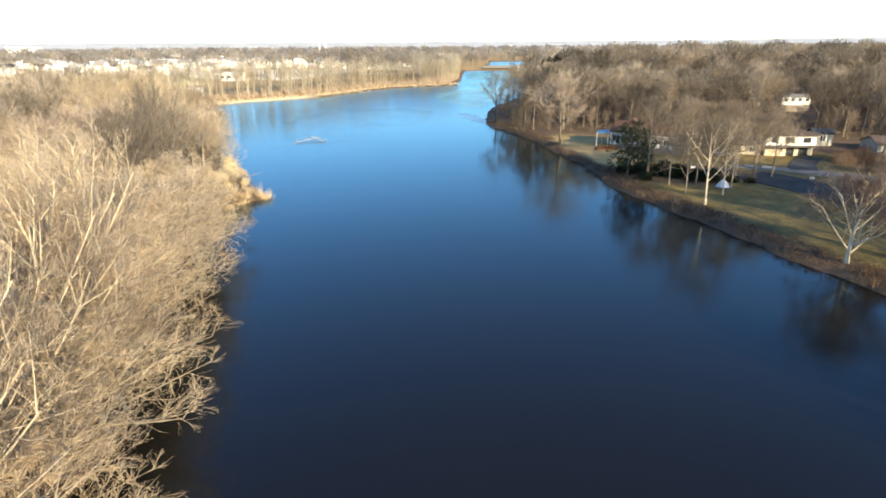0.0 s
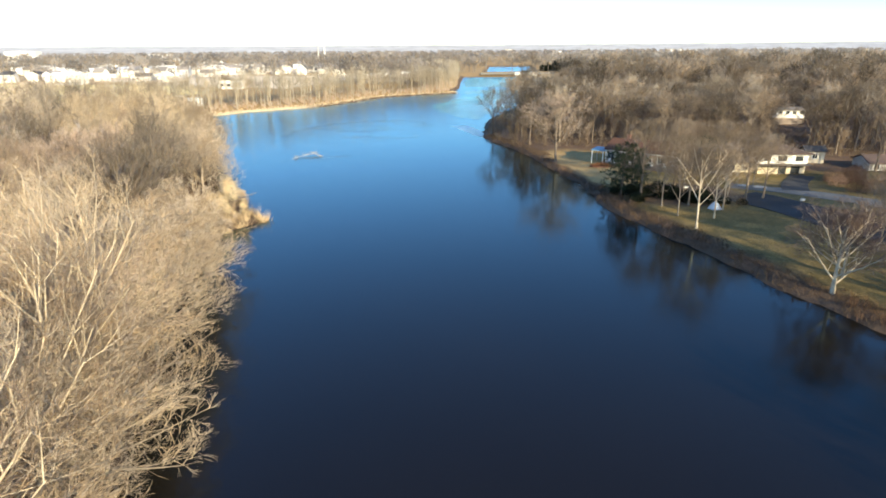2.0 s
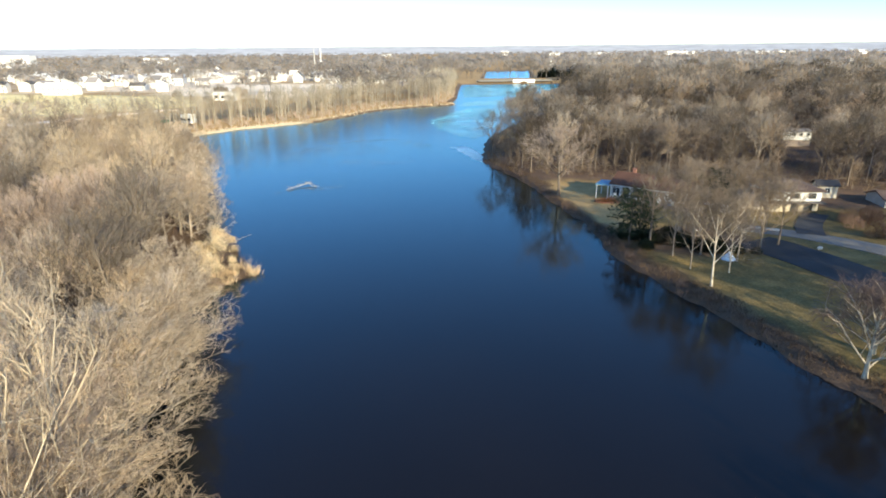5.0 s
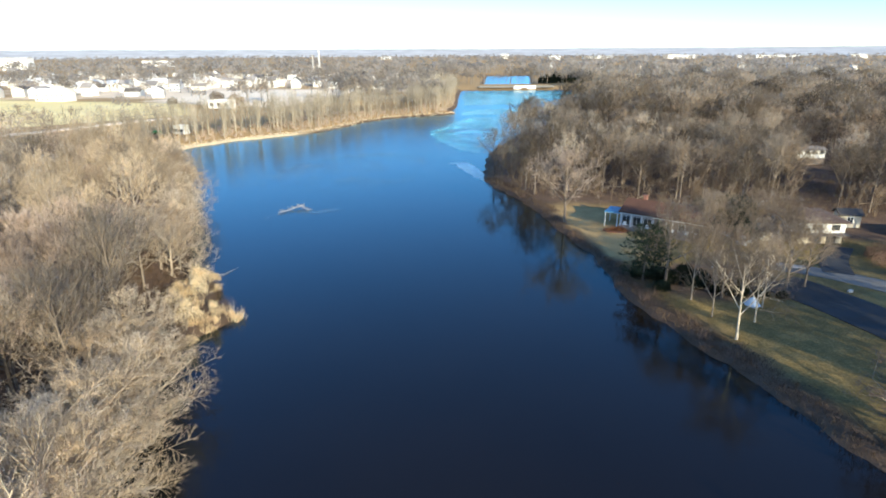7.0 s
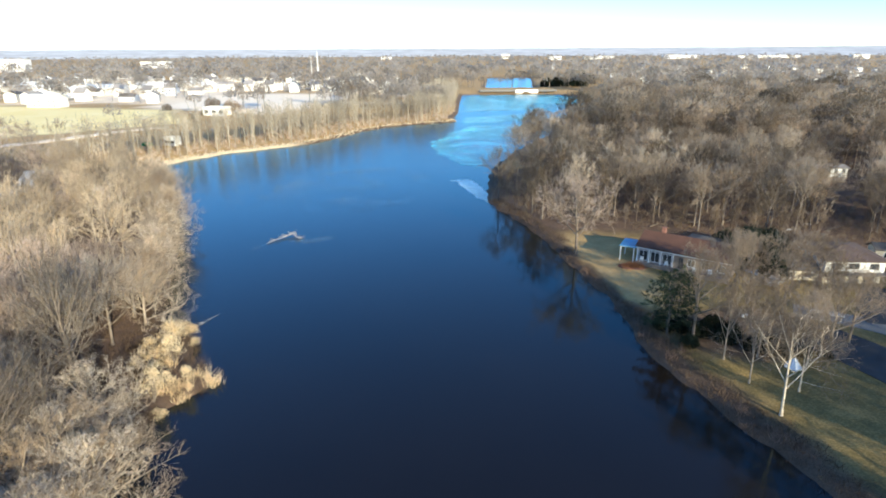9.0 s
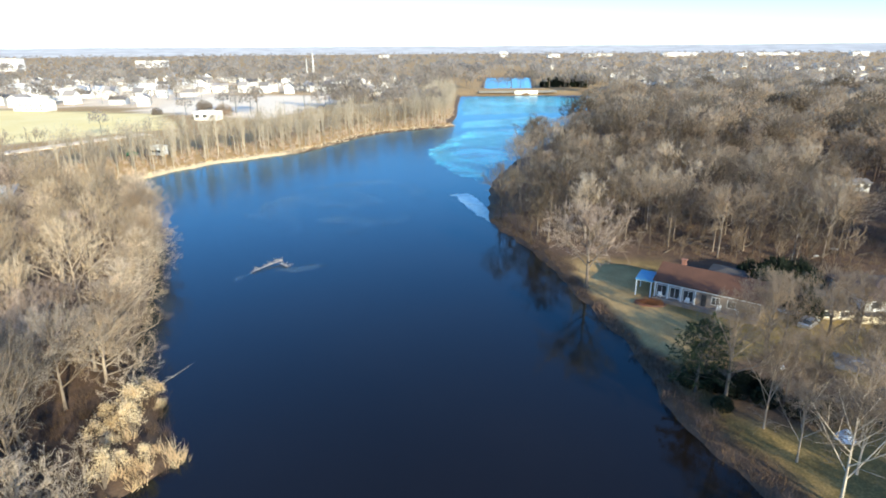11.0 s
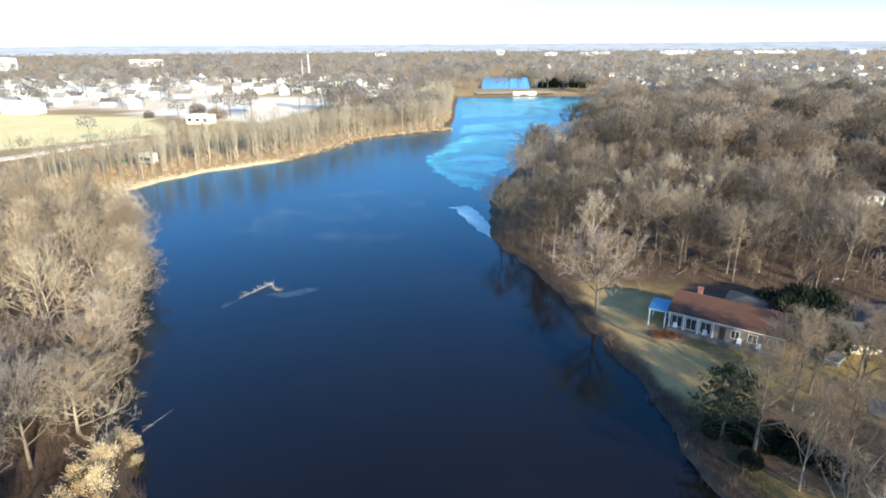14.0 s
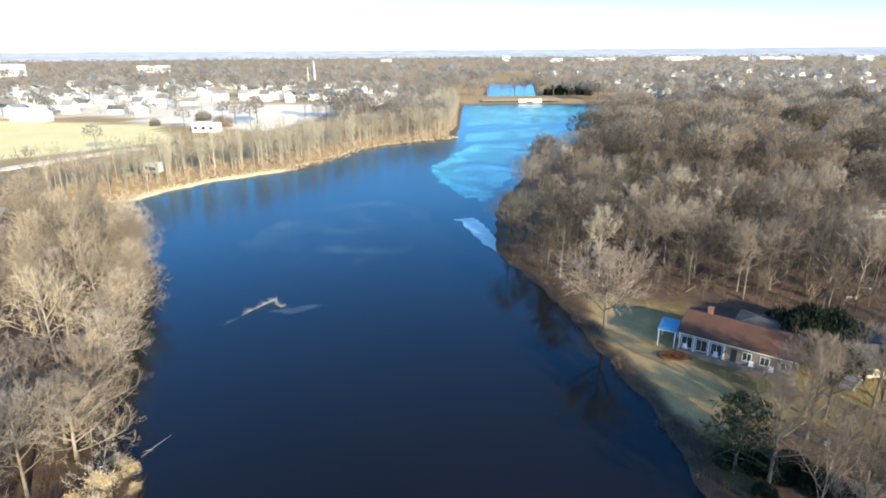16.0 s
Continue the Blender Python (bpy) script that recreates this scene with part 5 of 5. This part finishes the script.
# houses of the town beyond the field
g = np.random.default_rng(5)
town_protos = []
for k, (w, d, h, r_) in enumerate(((11, 8, 5.6, 3.0), (13, 8, 3.2, 2.6), (9, 9, 6.0, 3.4), (15, 9, 5.4, 2.4))):
    ob = simple_house("town_house", "pale house with a pitched roof in the town beyond the field", 0, 0, 0, w, d, h, r_, M_FARWALL, M_FARROOF, z=0, wins=3, floors=2 if h > 5 else 1, group="houses of the town")
    town_protos.append([ob, False])
BLOCKS = [(-367, 579, 8, 28), (-288, 462, -12, 26), (-326, 546, 80, 24), (-266, 606, 5, 22), (-234, 622, 70, 20), (-262, 644, -10, 24), (-428, 636, 15, 30), (-336, 596, -75, 22), (-306, 590, 12, 20), (-292, 628, 4, 24)]
for x, y, turn, w in BLOCKS:
    simple_house("apartment_house", "large pale apartment house in the town beyond the field", x, y, turn, w, 11, 6.4, 2.8, M_FARWALL, M_FARWALL, wins=6, floors=2, group="apartment houses of the town")
placed = [(x, y) for x, y, turn, w in BLOCKS]
n = 0
while len(placed) < 240 and n < 12000:
    n += 1
    if n % 5:
        x, y = g.uniform(-600, -60), g.uniform(470, 860)
    else:
        x, y = g.uniform(190, 760), g.uniform(500, 1250)
    if -226 < x < -60 and 400 < y < 606 or x < -200 and y < 480 or abs(x) > y * 0.85 or any(math.hypot(x - a, y - b) < 20 for a, b in placed):
        continue
    placed.append((x, y))
    pr = town_protos[len(placed) % 4]
    m = pose(x, y, ground_z(x, y) + 0.2, 0, 0, g.choice([0, 90, 180, 20, -70]) + g.uniform(-8, 8)) @ Matrix.Diagonal((1.0, 1.0, 1.05, 1))
    if pr[1]:
        copy_thing(pr[0], m)
    else:
        pr[0].matrix_basis, pr[1] = m, True


for x, y, turn in ((276, 552, 15), (312, 568, -60), (340, 580, 10), (296, 580, 40)):
    copy_thing(town_protos[x % 3][0], pose(x, y - 6, ground_z(x, y) + 0.2, 0, 0, turn))


def hall(name, label, x, y, turn, w, d, h, mat):
    """A large flat-roofed building: walls, parapet and a band of windows."""
    ob = thing(name, label, "building", m=pose(x, y, ground_z(x, y), 0, 0, turn))
    box_part("wall", ob, mat, (-w / 2, w / 2, -d / 2, d / 2, -1, h))
    s = Soup()
    for dims in ((-w / 2 - 0.1, w / 2 + 0.1, -d / 2 - 0.1, -d / 2 + 0.4, h, h + 0.7), (-w / 2 - 0.1, w / 2 + 0.1, d / 2 - 0.4, d / 2 + 0.1, h, h + 0.7), (-w / 2 - 0.1, -w / 2 + 0.4, -d / 2 + 0.4, d / 2 - 0.4, h, h + 0.7), (w / 2 - 0.4, w / 2 + 0.1, -d / 2 + 0.4, d / 2 - 0.4, h, h + 0.7)):
        box(s, *dims)
    part("parapet", s.mesh("parapet", mat), ob)
    for k in range(max(3, int(w / 6))):
        x_ = -w / 2 + w * (k + 0.5) / max(3, int(w / 6))
        window(ob, x_, -d / 2, h * 0.35, 2.6, min(2.2, h * 0.4), M_METAL)
    return ob


hall("school_hall", "white flat-roofed hall near the masts", -127, 662, 4, 30, 14, 8.0, M_FARWALL)
hall("white_hall", "bright white low building beside the car park", -66, 596, -6, 27, 13, 7.0, M_FARWALL)
hall("grey_hall", "pale low building at the edge of town", -45, 632, 0, 20, 12, 5.0, M_FARWALL)
hall("block", "large white block far across the town", -892, 1290, 8, 58, 30, 24, M_FARWALL)
hall("far_block", "long pale building among far trees", -700, 1520, 0, 70, 24, 15, M_FARWALL)
hall("long_shed", "long low white building among the eastern trees", 292, 546, -6, 42, 12, 4.0, M_FARWALL)
hall("field_hut", "white clubhouse at the edge of the field", -142, 402, -10, 15, 8, 4.6, M_FARWALL)
hall("pump_house", "small white pump house behind the shore trees", -117, 281, -25, 5.5, 4, 3.2, M_WHITE)
for k, (x, y, w, h) in enumerate(((640, 2650, 46, 15), (760, 2900, 60, 13), (1010, 2700, 34, 16), (1130, 2800, 70, 12), (1330, 2700, 40, 14), (1560, 2850, 90, 12), (1840, 2700, 60, 14), (300, 2900, 22, 20), (2150, 2750, 80, 12), (-260, 2900, 40, 13), (480, 2600, 30, 14), (1700, 2500, 30, 14))):
    hall("far_warehouse", "long white building on the horizon", x, y, 0, w * (1.2 + 0.5 * (k % 3)), 30, h * (0.72 + 0.1 * (k % 4)), M_FARWALL)


def mast(x, y, high, wide):
    ob = thing("radio_mast", "slim pale lattice mast above the town", "mast", "masts", pose(x, y, ground_z(x, y)))
    s = Soup()
    corners = np.array([[math.cos(a), math.sin(a), 0] for a in (0.3, 2.4, 4.5)]) * wide
    top = np.array([[0, 0, high]]) - corners * 0.55
    boughs(s, corners, top, np.zeros((3, 3)), 0.28, 0.2, 4, 1)
    part("leg", s.mesh("leg", M_FARWALL), ob)
    s = Soup()
    for k in range(int(high / 2.5)):
        a, b = k * 2.5 / high, (k + 1) * 2.5 / high
        lo, hi = corners + top * a, np.roll(corners, -1, 0) + np.roll(top, -1, 0) * b
        boughs(s, lo, hi - lo, np.zeros((3, 3)), 0.14, 0.14, 3, 1)
    part("bracing", s.mesh("bracing", M_FARWALL), ob)
    s = Soup()
    spikes(s, np.array([[0, 0, high - 0.5]]), np.array([[0, 0, 5.0]]), 0.4)
    part("aerial", s.mesh("aerial", M_FARWALL), ob)


mast(-126, 645, 36, 1.0)
mast(-134, 652, 30, 0.5)

# roads, car park, bridge


def strip(name, label, pts, width, mat, lift=0.06, kerb=False, kind="structure"):
    """A ribbon of paving that follows the ground."""
    pts = np.array(pts, float)
    seg_ = np.hypot(*np.diff(pts, axis=0).T)
    run_ = np.concatenate([[0], np.cumsum(seg_)])
    t = np.linspace(0, run_[-1], max(3, int(run_[-1] / 1.6)))
    x, y = np.interp(t, run_, pts[:, 0]), np.interp(t, run_, pts[:, 1])
    for _ in range(6):
        x[1:-1], y[1:-1] = (x[:-2] + x[1:-1] + x[2:]) / 3, (y[:-2] + y[1:-1] + y[2:]) / 3
    dx, dy = np.gradient(x), np.gradient(y)
    ln = np.hypot(dx, dy)
    nx_, ny_ = -dy / ln, dx / ln
    us = np.linspace(-0.5, 0.5, 7) * width
    gx_, gy_ = x[:, None] + nx_[:, None] * us, y[:, None] + ny_[:, None] * us
    gz = height_at(gx_, gy_)
    v = np.stack([gx_, gy_, gz + lift], -1)
    low = np.stack([gx_, gy_, gz - 0.25], -1)
    n_, w_ = v.shape[:2]
    s = Soup()
    i = np.arange(n_ * w_).reshape(n_, w_)
    q_ = np.stack([i[:-1, :-1], i[1:, :-1], i[1:, 1:], i[:-1, 1:]], -1).reshape(-1, 4)
    q_ = q_[:, ::-1]
    s.add(v, np.concatenate([q_[:, [0, 1, 2]], q_[:, [0, 2, 3]]]))
    for col in (0, w_ - 1):
        e = np.concatenate([v[:, col], low[:, col]])
        k = np.arange(n_ - 1)
        s.add(e, np.concatenate([np.stack([k, k + 1, n_ + k + 1], 1), np.stack([k, n_ + k + 1, n_ + k], 1)]))
    return tagged(new(name, s.mesh(name, mat)), label, "road", kind=kind)


strip("road", "grey asphalt lane past the gardens", [(56, 110), (60, 108), (65, 104), (70, 97), (77, 86), (91, 64), (106, 40)], 5.5, M_LANE)
strip("driveway", "dark asphalt turning circle behind the lawn", [(54, 101), (57.5, 94), (60, 86), (63, 77), (68, 66)], 9.0, M_ASPHALT, 0.09)
strip("driveway", "dark asphalt drive to the two-storey house", [(66, 104), (70, 112), (76, 119)], 4.5, M_ASPHALT, 0.10)
strip("path", "pale gravel track behind the west bank", [(-138, 152), (-125, 165), (-122, 180), (-127, 200), (-140, 224)], 5.5, M_CONCRETE, 0.12)
strip("path", "pale gravel track beside the field", [(-196, 272), (-183, 287), (-172, 305), (-160, 326), (-150, 340)], 8.0, M_LOT, 0.3)

bridge = thing("bridge", "pale concrete bridge with an arched opening on the causeway", "bridge", m=pose(84, 620, 0, 0, 0, 2))
s = Soup()
box(s, -46, 30, -5, 5, 2.2, 3.0)
part("deck", s.mesh("deck", M_LANE), bridge)
for y in (-5.2, 4.8):
    box_part("parapet", bridge, M_LANE, (-46, 30, y, y + 0.4, 3.0, 3.7))
s = Soup()
box(s, -11, -5, -5.6, 5.6, -1.2, 2.2)
box(s, 4, 11, -5.6, 5.6, -1.2, 2.2)
box(s, -11, 11, -5.7, -5.2, 2.2, 4.2)
part("abutment", s.mesh("abutment", M_WHITE), bridge)
s = Soup()
ar = np.linspace(0, math.pi, 9)
for a, b in zip(ar[:-1], ar[1:]):
    xa, xb, za, zb = -0.5 - 4.5 * math.cos(a), -0.5 - 4.5 * math.cos(b), 2.0 * math.sin(a), 2.0 * math.sin(b)
    v = [(xa, -5.6, za), (xb, -5.6, zb), (xb, -5.6, 2.25), (xa, -5.6, 2.25), (xa, 5.6, za), (xb, 5.6, zb), (xb, 5.6, 2.25), (xa, 5.6, 2.25)]
    s.add(v, [(0, 1, 2), (0, 2, 3), (4, 6, 5), (4, 7, 6), (0, 4, 5), (0, 5, 1)])
part("arch", s.mesh("arch", M_WHITE), bridge)

# tent on the lawn
tent = thing("tent", "small white conical canvas tent on the lawn", "tent", m=pose(46.0, 92.6, ground_z(46.0, 92.6)) @ Matrix.Diagonal((0.8, 0.8, 0.6, 1)))
s = Soup()
ring = 10
prof = [(1.35, 0.0), (1.2, 0.35), (0.55, 1.55), (0.2, 1.75), (0.22, 1.95), (0.05, 2.15)]
v = [(r_ * (1 + 0.05 * (k % 2)) * math.cos(6.2832 * k / ring), r_ * (1 + 0.05 * (k % 2)) * math.sin(6.2832 * k / ring), z) for r_, z in prof for k in range(ring)]
f = []
for j in range(len(prof) - 1):
    for k in range(ring):
        a, b = j * ring + k, j * ring + (k + 1) % ring
        f += [(a, b, b + ring), (a, b + ring, a + ring)]
s.add(v, f)
part("canvas", s.mesh("canvas", M_CLOTH), tent)
s = Soup()
spikes(s, np.array([[0, 0, 0.0]]), np.array([[0, 0, 2.6]]), 0.12)
part("pole", s.mesh("pole", M_LOGWOOD), tent)

tarp = tagged(new("tarp", shrub_mesh(9, 2.2, 1.6, 260, M_GREEN, 0.5)), "green netting heaped behind the shore trees", "netting")
tarp.matrix_basis = pose(-127, 278, ground_z(-127, 278))

# logs and ice in the lake


def log(name, label, pts, r0, r1, branches, seed, mat=None):
    g = np.random.default_rng(seed)
    s = Soup()
    pts = np.array(pts, float)
    for k in range(len(pts) - 1):
        a, b = r0 + (r1 - r0) * k / (len(pts) - 1), r0 + (r1 - r0) * (k + 1) / (len(pts) - 1)
        boughs(s, pts[k : k + 1], pts[k + 1 : k + 2] - pts[k : k + 1], np.zeros((1, 3)), a, b, 7, 2)
    i = g.integers(0, len(pts) - 1, branches)
    t = g.uniform(0, 1, (branches, 1))
    start = pts[i] * (1 - t) + pts[i + 1] * t
    way = unit(np.concatenate([g.normal(0, 1, (branches, 2)), g.uniform(0.1, 0.9, (branches, 1))], 1)) * g.uniform(0.5, 1.8, (branches, 1))
    spikes(s, start, way, 0.10)
    return tagged(new(name, s.mesh(name, mat or M_LOGWOOD)), label, "log")


log("drift_log", "bleached fallen tree lying half sunk in the lake", [(-38.4, 148.6, 0.05), (-36.6, 151.2, 0.2), (-35.2, 153.0, 0.3), (-33.7, 154.6, 0.55), (-32.9, 153.0, 0.3), (-31.6, 151.9, 0.05)], 0.04, 0.06, 80, 1)
log("drift_log", "pale sunken branch near the west bank", [(-37.6, 107.6, -0.03), (-36.8, 109.8, 0.03), (-35.6, 112.6, -0.02)], 0.03, 0.02, 5, 2)


g = np.random.default_rng(61)
for k in range(16):
    x, a, ln = g.uniform(44, 100), g.uniform(-0.5, 0.9), g.uniform(4, 9)
    y = float(wood_front(x)) + g.uniform(2, 16)
    dx, dy = math.cos(a) * ln, math.sin(a) * ln
    log("fallen_log", "weathered fallen trunk on the leaf litter of the woods", [(x + dx * t, y + dy * t, ground_z(x + dx * t, y + dy * t) + 0.14 + 0.1 * t * (1 - t)) for t in (0, 0.5, 1)], 0.13, 0.06, 3, 70 + k, M_BARK)


def slab(name, label, category, x, y, turn, w, d, h, mat, seed):
    """A rough flat stone or board, its corners worn and its top uneven."""
    g = np.random.default_rng(seed)
    v = []
    for z, k in ((-0.1, 1.0), (h * 0.75, 0.96), (h, 0.8)):
        for a in range(8):
            t = 0.785 * a + 0.39
            v.append((w / 2 * k * np.clip(1.25 * math.cos(t), -1, 1) + g.normal(0, 0.03), d / 2 * k * np.clip(1.25 * math.sin(t), -1, 1) + g.normal(0, 0.03), z + g.normal(0, 0.015)))
    f = [[r * 8 + a, r * 8 + (a + 1) % 8, (r + 1) * 8 + (a + 1) % 8] for r in range(2) for a in range(8)] + [[r * 8 + a, (r + 1) * 8 + (a + 1) % 8, (r + 1) * 8 + a] for r in range(2) for a in range(8)]
    f += [[16, 16 + a, 17 + a] for a in range(1, 7)]
    s = Soup()
    s.add(v, f)
    ob = tagged(new(name, s.mesh(name, mat)), label, category)
    ob.matrix_basis = pose(x, y, ground_z(x, y), 0, 0, turn)


slab("edging_stone", "pale flat edging stone beside the lane", "stone", 58.7, 109.1, -10, 2.0, 0.7, 0.3, M_CONCRETE, 1)
slab("edging_stone", "pale flat edging stone beside the lane", "stone", 61.2, 107.6, -25, 2.4, 0.8, 0.32, M_CONCRETE, 2)
slab("edging_stone", "pale edging stone where the drive meets the lane", "stone", 62.6, 96.2, 30, 1.2, 0.6, 0.3, M_CONCRETE, 3)
slab("garden_slab", "white slab lying under the garden trees", "slab", 47.1, 107.5, 35, 1.5, 0.6, 0.25, M_WHITE, 4)
slab("garden_slab", "white board lying on the woodland litter", "slab", 84.6, 154.2, -20, 1.5, 0.6, 0.25, M_CONCRETE, 5)
slab("garden_slab", "small white board lying on the woodland litter", "slab", 78.0, 150.0, 15, 1.2, 0.6, 0.25, M_WHITE, 6)
heap = tagged(new("straw_heap", shrub_mesh(19, 1.3, 0.9, 420, M_REED, 0.07)), "heap of yellow straw at the edge of the woods", "heap")
heap.matrix_basis = pose(66.5, 141.6, ground_z(66.5, 141.6) - 0.05) @ Matrix.Diagonal((1.5, 0.9, 1, 1))


def ice_sheet(label, pts, seed, grow_=1.0, mat=None):
    """A thin sheet of ice with a ragged edge."""
    g = np.random.default_rng(seed)
    pts = np.array(pts, float)
    out = []
    for a, b in zip(pts, np.roll(pts, -1, 0)):
        n_ = max(2, int(np.hypot(*(b - a)) / 2.5))
        for k in range(n_):
            p = a + (b - a) * k / n_
            out.append(p + g.normal(0, 0.45 * grow_, 2))
    bm = bmesh.new()
    top = [bm.verts.new((x, y, 0.03)) for x, y in out]
    bm.faces.new(top)
    ext = bmesh.ops.extrude_face_region(bm, geom=bm.faces[:])
    bmesh.ops.translate(bm, verts=[e for e in ext["geom"] if isinstance(e, bmesh.types.BMVert)], vec=(0, 0, -0.025))
    bmesh.ops.triangulate(bm, faces=bm.faces[:])
    bmesh.ops.recalc_face_normals(bm, faces=bm.faces[:])
    me = bpy.data.meshes.new("ice_sheet")
    bm.to_mesh(me)
    bm.free()
    me.materials.append(mat or M_ICE)
    tagged(new("ice_sheet", me), label, "ice", "ice sheets")


ice_sheet("pale thin ice sheet against the wooded bank", [(14.6, 182.2), (10.6, 190.5), (7.6, 203), (4.4, 214.5), (8.9, 216), (12.5, 206), (14.2, 198)], 1)
ice_sheet("broad skin of pale ice along the east shore", [(15, 236), (8, 240), (4, 252), (-2, 272), (-5, 298), (2, 318), (8, 340), (18, 360), (42, 368), (62, 372), (56, 345), (38, 300), (24, 268)], 2, 2.0, M_ICE_THIN)
ice_sheet("bright band of ice across the upper lake", [(13, 372), (30, 372), (60, 392), (78, 420), (60, 430), (34, 410), (14, 402)], 3, 2.0, M_ICE_THIN)
ice_sheet("thin blue ice below the dam", [(17, 440), (44, 446), (82, 452), (112, 490), (134, 560), (100, 598), (44, 596), (24, 580), (18, 510)], 8, 2.0, M_ICE_THIN)
ice_sheet("faint skin of ice trailing from the sunken tree", [(-33.5, 150.2), (-30, 148.8), (-26, 150.0), (-23.5, 152.8), (-27, 152.2), (-31, 151.6)], 4, 0.8, M_SKIN)
ice_sheet("faint skin of ice trailing from the sunken tree", [(-38.2, 148.6), (-39.6, 145.4), (-40.6, 141.5), (-40.2, 145.8)], 5, 0.4, M_SKIN)
ice_sheet("smoky skin of ice on the open lake", [(-52, 182), (-34, 172), (-20, 176), (-8, 188), (-2, 206), (-6, 230), (-22, 236), (-40, 226), (-52, 206)], 6, 2.4, M_SKIN)
